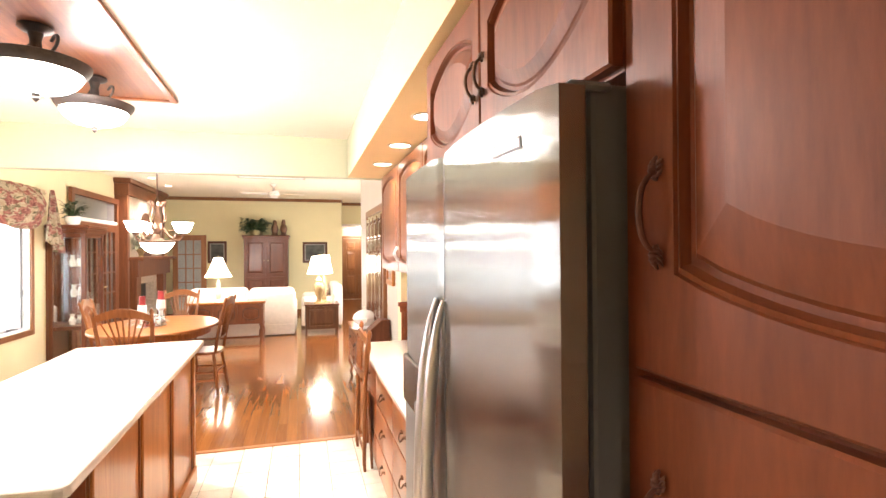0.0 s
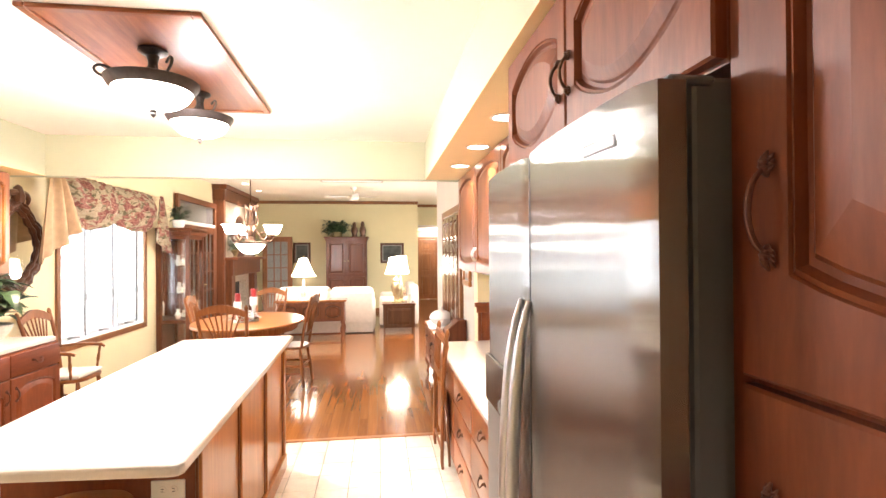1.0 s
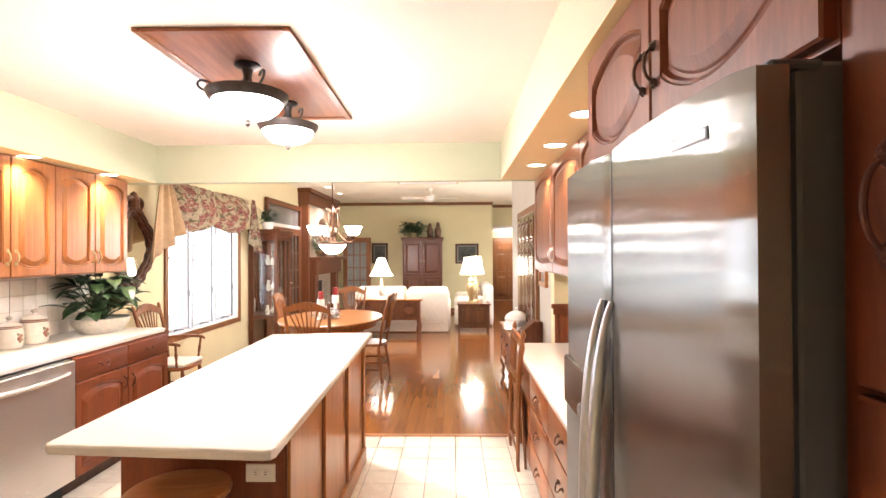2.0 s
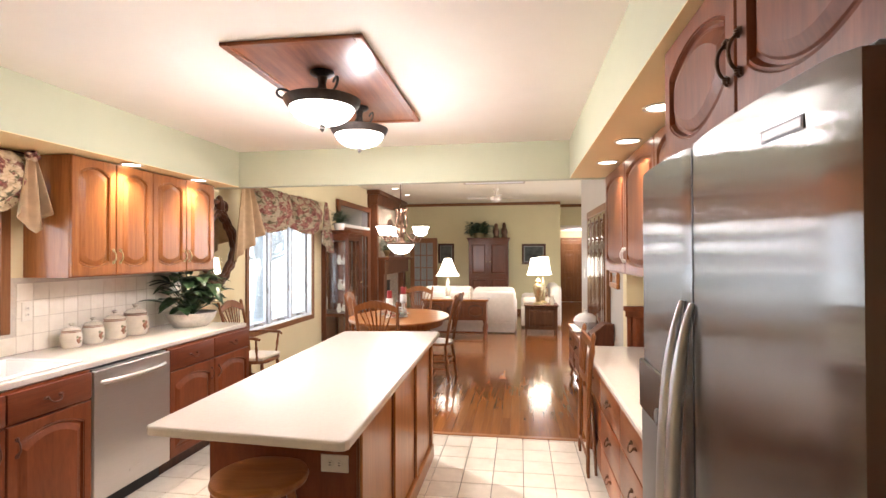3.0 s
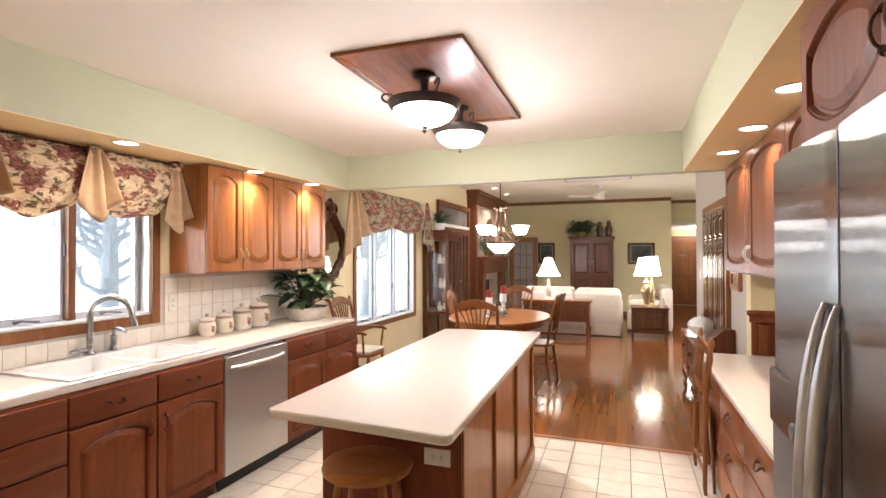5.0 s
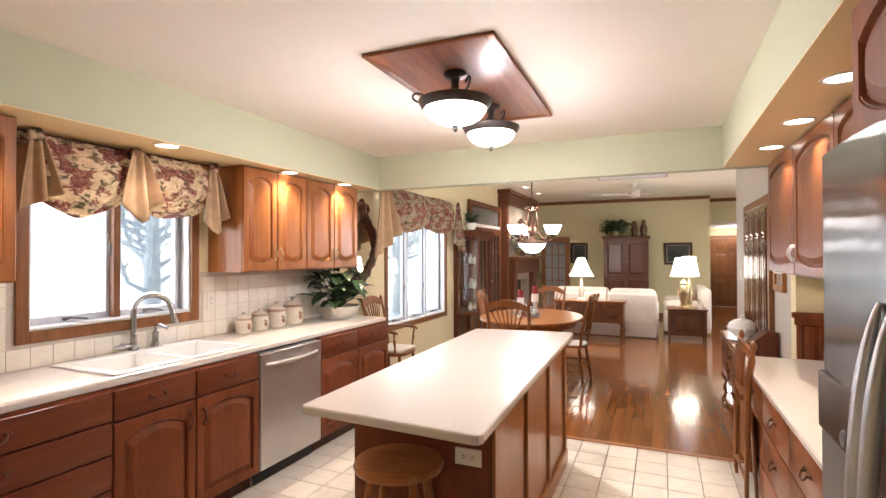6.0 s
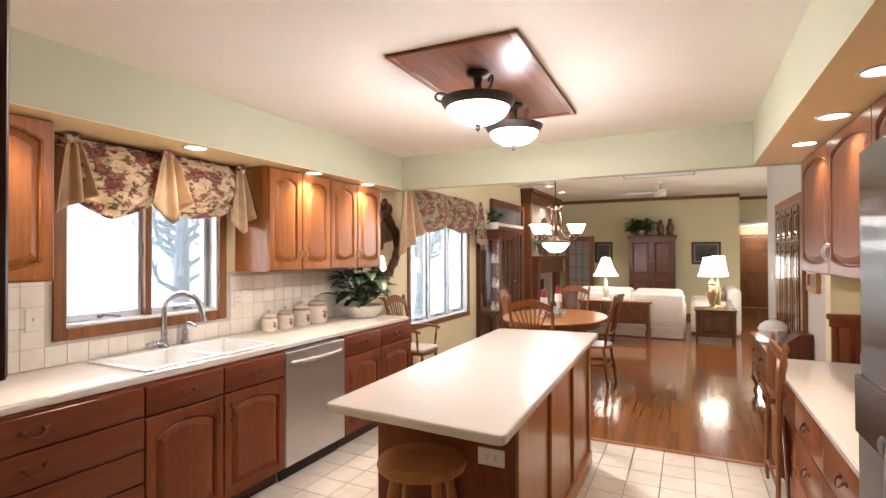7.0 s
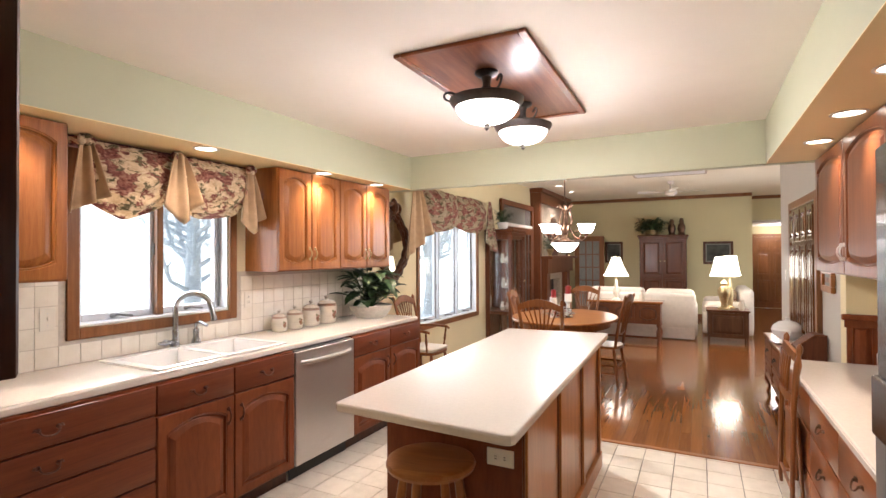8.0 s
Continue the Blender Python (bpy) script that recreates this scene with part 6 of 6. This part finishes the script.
# sideboard with tureen and slant-top box
sb = thing("sideboard", pose(0.58, 4.75, 0), "narrow oak sideboard with black pulls on curved legs", "sideboard")
part("top", box(-0.02, -0.02, 0.61, 0.245, 1.77, 0.635, bev=0.005), OAK, sb)
part("case", box(0, 0, 0.16, 0.24, 1.74, 0.61), RUSSET, sb)
for y in (0.03, 0.85, 1.71):
    for x in (0.02, 0.22):
        part("leg", tube([(x, y, 0.20), (x - 0.02, y, 0.14), (x + 0.01, y, 0.06), (x - 0.01, y, 0)], [0.024, 0.024, 0.015, 0.019], 8), RUSSET, sb, smooth=True)
for i in range(3):
    d = part("drawer", box(-0.012, 0.03 + 0.57 * i, 0.40, 0.0, 0.58 + 0.57 * i, 0.58, bev=0.004), RUSSET, sb)
    part("lower_panel", panel_door(0.53, 0.20, 0.02, 0.0, 0.04, 0.014), RUSSET, sb, at=pose(0, 0.305 + 0.57 * i, 0.185, 0, 0, -90))
    part("handle", bail(0.07), BLACK, d, at=pose(-0.012, 0.305 + 0.57 * i, 0.49, 0, 0, -90))
tu = thing("tureen", pose(0.69, 5.80, 0.635), "white porcelain lidded soup tureen on a stand plate", "tureen")
tu.scale = (1.2, 1.2, 1.2)
part("stand", lathe([(0, 0), (0.09, 0), (0.13, 0.015), (0, 0.02)], 28), SINKMAT, tu, smooth=True)
part("bowl", lathe([(0, 0.02), (0.06, 0.02), (0.05, 0.035), (0.10, 0.07), (0.115, 0.11), (0.105, 0.125), (0, 0.12)], 28), SINKMAT, tu, smooth=True)
part("lid", lathe([(0.108, 0.125), (0.10, 0.145), (0.06, 0.175), (0.02, 0.185), (0.015, 0.20), (0.02, 0.21), (0, 0.218)], 28), SINKMAT, tu, smooth=True)
for s_ in (-1, 1):
    part("handle", tube(bezier((0, s_ * 0.108, 0.105), (0, s_ * 0.16, 0.125), (0, s_ * 0.16, 0.07), (0, s_ * 0.10, 0.072), 10), 0.008, 8), SINKMAT, tu, smooth=True)
lb = thing("slant_box", pose(0.62, 4.82, 0.635), "red-brown slant-top writing box", "writing box")
bm = bmesh.new()
side = [(0, 0), (0.20, 0), (0.20, 0.22), (0.12, 0.22), (0, 0.12)]
va = [bm.verts.new((x, 0, z)) for x, z in side]
vb = [bm.verts.new((x, 0.24, z)) for x, z in side]
bm.faces.new(va)
bm.faces.new(vb[::-1])
for i in range(5):
    bm.faces.new((va[i], va[(i + 1) % 5], vb[(i + 1) % 5], vb[i]))
part("case", bm, wood("dull_red_box", (0.05, 0.016, 0.008), (0.10, 0.032, 0.014), (0.15, 0.050, 0.022), 0.65, coat=0.0), lb)
part("lid_moulding", tube([(0.0, -0.005, 0.125), (0.12, -0.005, 0.225), (0.20, -0.005, 0.225)], 0.006, 6), RUSSET, lb)

# wainscot return beside the desk
ws = tagged(new("wainscot"), "cherry-stained wainscot panel with cap rail", "wainscot", kind="structure")
part("panel", panel_door(0.17, 1.05, 0, 0, 0.03, 0.015), CHERRY, ws, at=pose(0.915, 4.30, 0))
part("cap_rail", box(0.80, 4.262, 1.05, 1.0, 4.30, 1.09, bev=0.006), CHERRY, ws)
part("cap_moulding", box(0.815, 4.275, 1.00, 1.0, 4.285, 1.05, bev=0.003), CHERRY, ws)
ph = thing("desk_phone", pose(0.88, 2.9, 0.76, 0, 0, -60), "black desk telephone on the counter", "phone")
part("base", box(-0.08, -0.09, 0, 0.08, 0.09, 0.05, bev=0.01), BLACK, ph)
part("handset", tube([(-0.06, -0.08, 0.07), (-0.06, -0.05, 0.09), (-0.06, 0.05, 0.09), (-0.06, 0.08, 0.07)], [0.024, 0.017, 0.017, 0.024], 8), BLACK, ph, smooth=True)
for nm, b in (("baseboard_north", (LW, 12.885, 0, 0.977, 12.9, 0.11)), ("baseboard_west", (LW, 4.2, 0, LW + 0.015, 8.0, 0.11)), ("baseboard_hall", (0.815, 6.5, 0, 0.83, 7.32, 0.11))):
    setting(nm, box(*b, bev=0.003), TRIM, "stained oak baseboard", "baseboard")

# backsplash tiles
bm = bx(bmesh.new(), LW, -0.07, 0.915, LW + 0.004, 4.15, 1.047)
bx(bm, LW, -0.07, 1.047, LW + 0.004, 1.468, 1.387)
bx(bm, LW, 2.582, 1.047, LW + 0.004, 4.15, 1.387)
splash = setting("backsplash", bm, LIGHTGROUT, "cream wall tile backsplash above the counter", "backsplash")
T = 0.1085
bm = box(0, -T / 2 + 0.0015, -T / 2 + 0.0015, 0.006, T / 2 - 0.0015, T / 2 - 0.0015)
wall_tile = link_mesh("wall_tile", bm, WALLTILE)
for j in range(5):
    for i in range(38):
        y, z = 4.09 - T * i, 0.972 + T * j
        if z + T / 2 > 1.43 and not 1.24 < y < 1.47 and not 2.6 < y < 2.66:
            continue
        if 1.468 - T / 2 < y < 2.582 + T / 2 and z > 1.02:
            continue
        ob = new("wall_tile", wall_tile)
        ob.parent, ob.location = splash, (LW + 0.004, y, z)


# ---- floor pieces ----
def shared_piece(name, size, bev):
    bm = box(-size[0] / 2, -size[1] / 2, -size[2], size[0] / 2, size[1] / 2, 0)
    top_edges = [e for e in bm.edges if all(v.co.z > -1e-6 for v in e.verts)]
    bmesh.ops.bevel(bm, geom=top_edges, offset=bev, segments=1, affect="EDGES")
    return bm


tile_floor = setting("tile_floor", box(-3.1, -2.5, -0.014, RW, TILE_END - 0.004, -0.010), GROUT, "cream ceramic tile floor with dark grout", "floor")
P = 0.2065
tile_mesh = link_mesh("floor_tile", shared_piece("floor_tile", (P - 0.0052, P - 0.0052, 0.009), 0.0015), FLOORTILE)
count = 0
spill = bmesh.new()
for i in range(-11, 5):
    for j in range(20):
        x, y = -0.336 + P * i, 4.031 - P * j
        if -0.78 > x > -1.25 and 2.1 < y < 3.55:
            continue
        if count < 300 and y > 0.4:
            ob = new("floor_tile", tile_mesh)
            ob.parent, ob.location = tile_floor, (x, y, 0)
            count += 1
        else:
            bx(spill, x - P / 2 + 0.003, y - P / 2 + 0.003, -0.009, x + P / 2 - 0.003, y + P / 2 - 0.003, 0)
edge_mesh = link_mesh("cut_tile", shared_piece("cut_tile", (P - 0.006, 0.026, 0.009), 0.0015), FLOORTILE)
for i in range(-11, 5):
    ob = new("floor_tile", edge_mesh)
    ob.parent, ob.location = tile_floor, (-0.336 + P * i, 4.1505, 0)
tagged(part("far_tiles", spill, FLOORTILE, tile_floor), kind="stuff")
wood_floor = setting("wood_floor", box(LW, TILE_END, -0.014, 3.5, 16.2, -0.006), DARKWOOD, "glossy honey oak strip floor", "floor")
setting("floor_threshold", box(-3.1, TILE_END - 0.004, -0.01, 0.83, TILE_END + 0.05, 0.006, bev=0.003), OAK_X, "oak threshold strip between tile and wood", "trim")
rng = random.Random(4)
W = 0.083
lengths = (0.7, 0.95, 1.2, 1.5)
board_meshes = [link_mesh("floor_board", shared_piece("floor_board", (W - 0.0006, L - 0.0008, 0.006), 0.0003), FLOORWOOD) for L in lengths]
rest = bmesh.new()
count = 0
for i in range(int((3.5 - LW) / W)):
    x = LW + W * (i + 0.5)
    y = TILE_END + 0.05 - rng.choice((0, 0.3, 0.5))
    while y < 16.1:
        k = rng.randrange(4)
        L = lengths[k]
        a, c = max(y, TILE_END + 0.05), min(y + L, 16.2)
        if -2.6 < x < 0.6 and a == y and c == y + L and y < 8.2 and count < 290:
            ob = new("floor_board", board_meshes[k])
            ob.parent, ob.location = wood_floor, (x, y + L / 2, 0)
            count += 1
        elif c > a + 0.02:
            bx(rest, x - W / 2 + 0.0006, a, -0.006, x + W / 2 - 0.0006, c - 0.0015, 0)
        y += L
tagged(part("boards_beyond", rest, FLOORWOOD, wood_floor), kind="stuff")
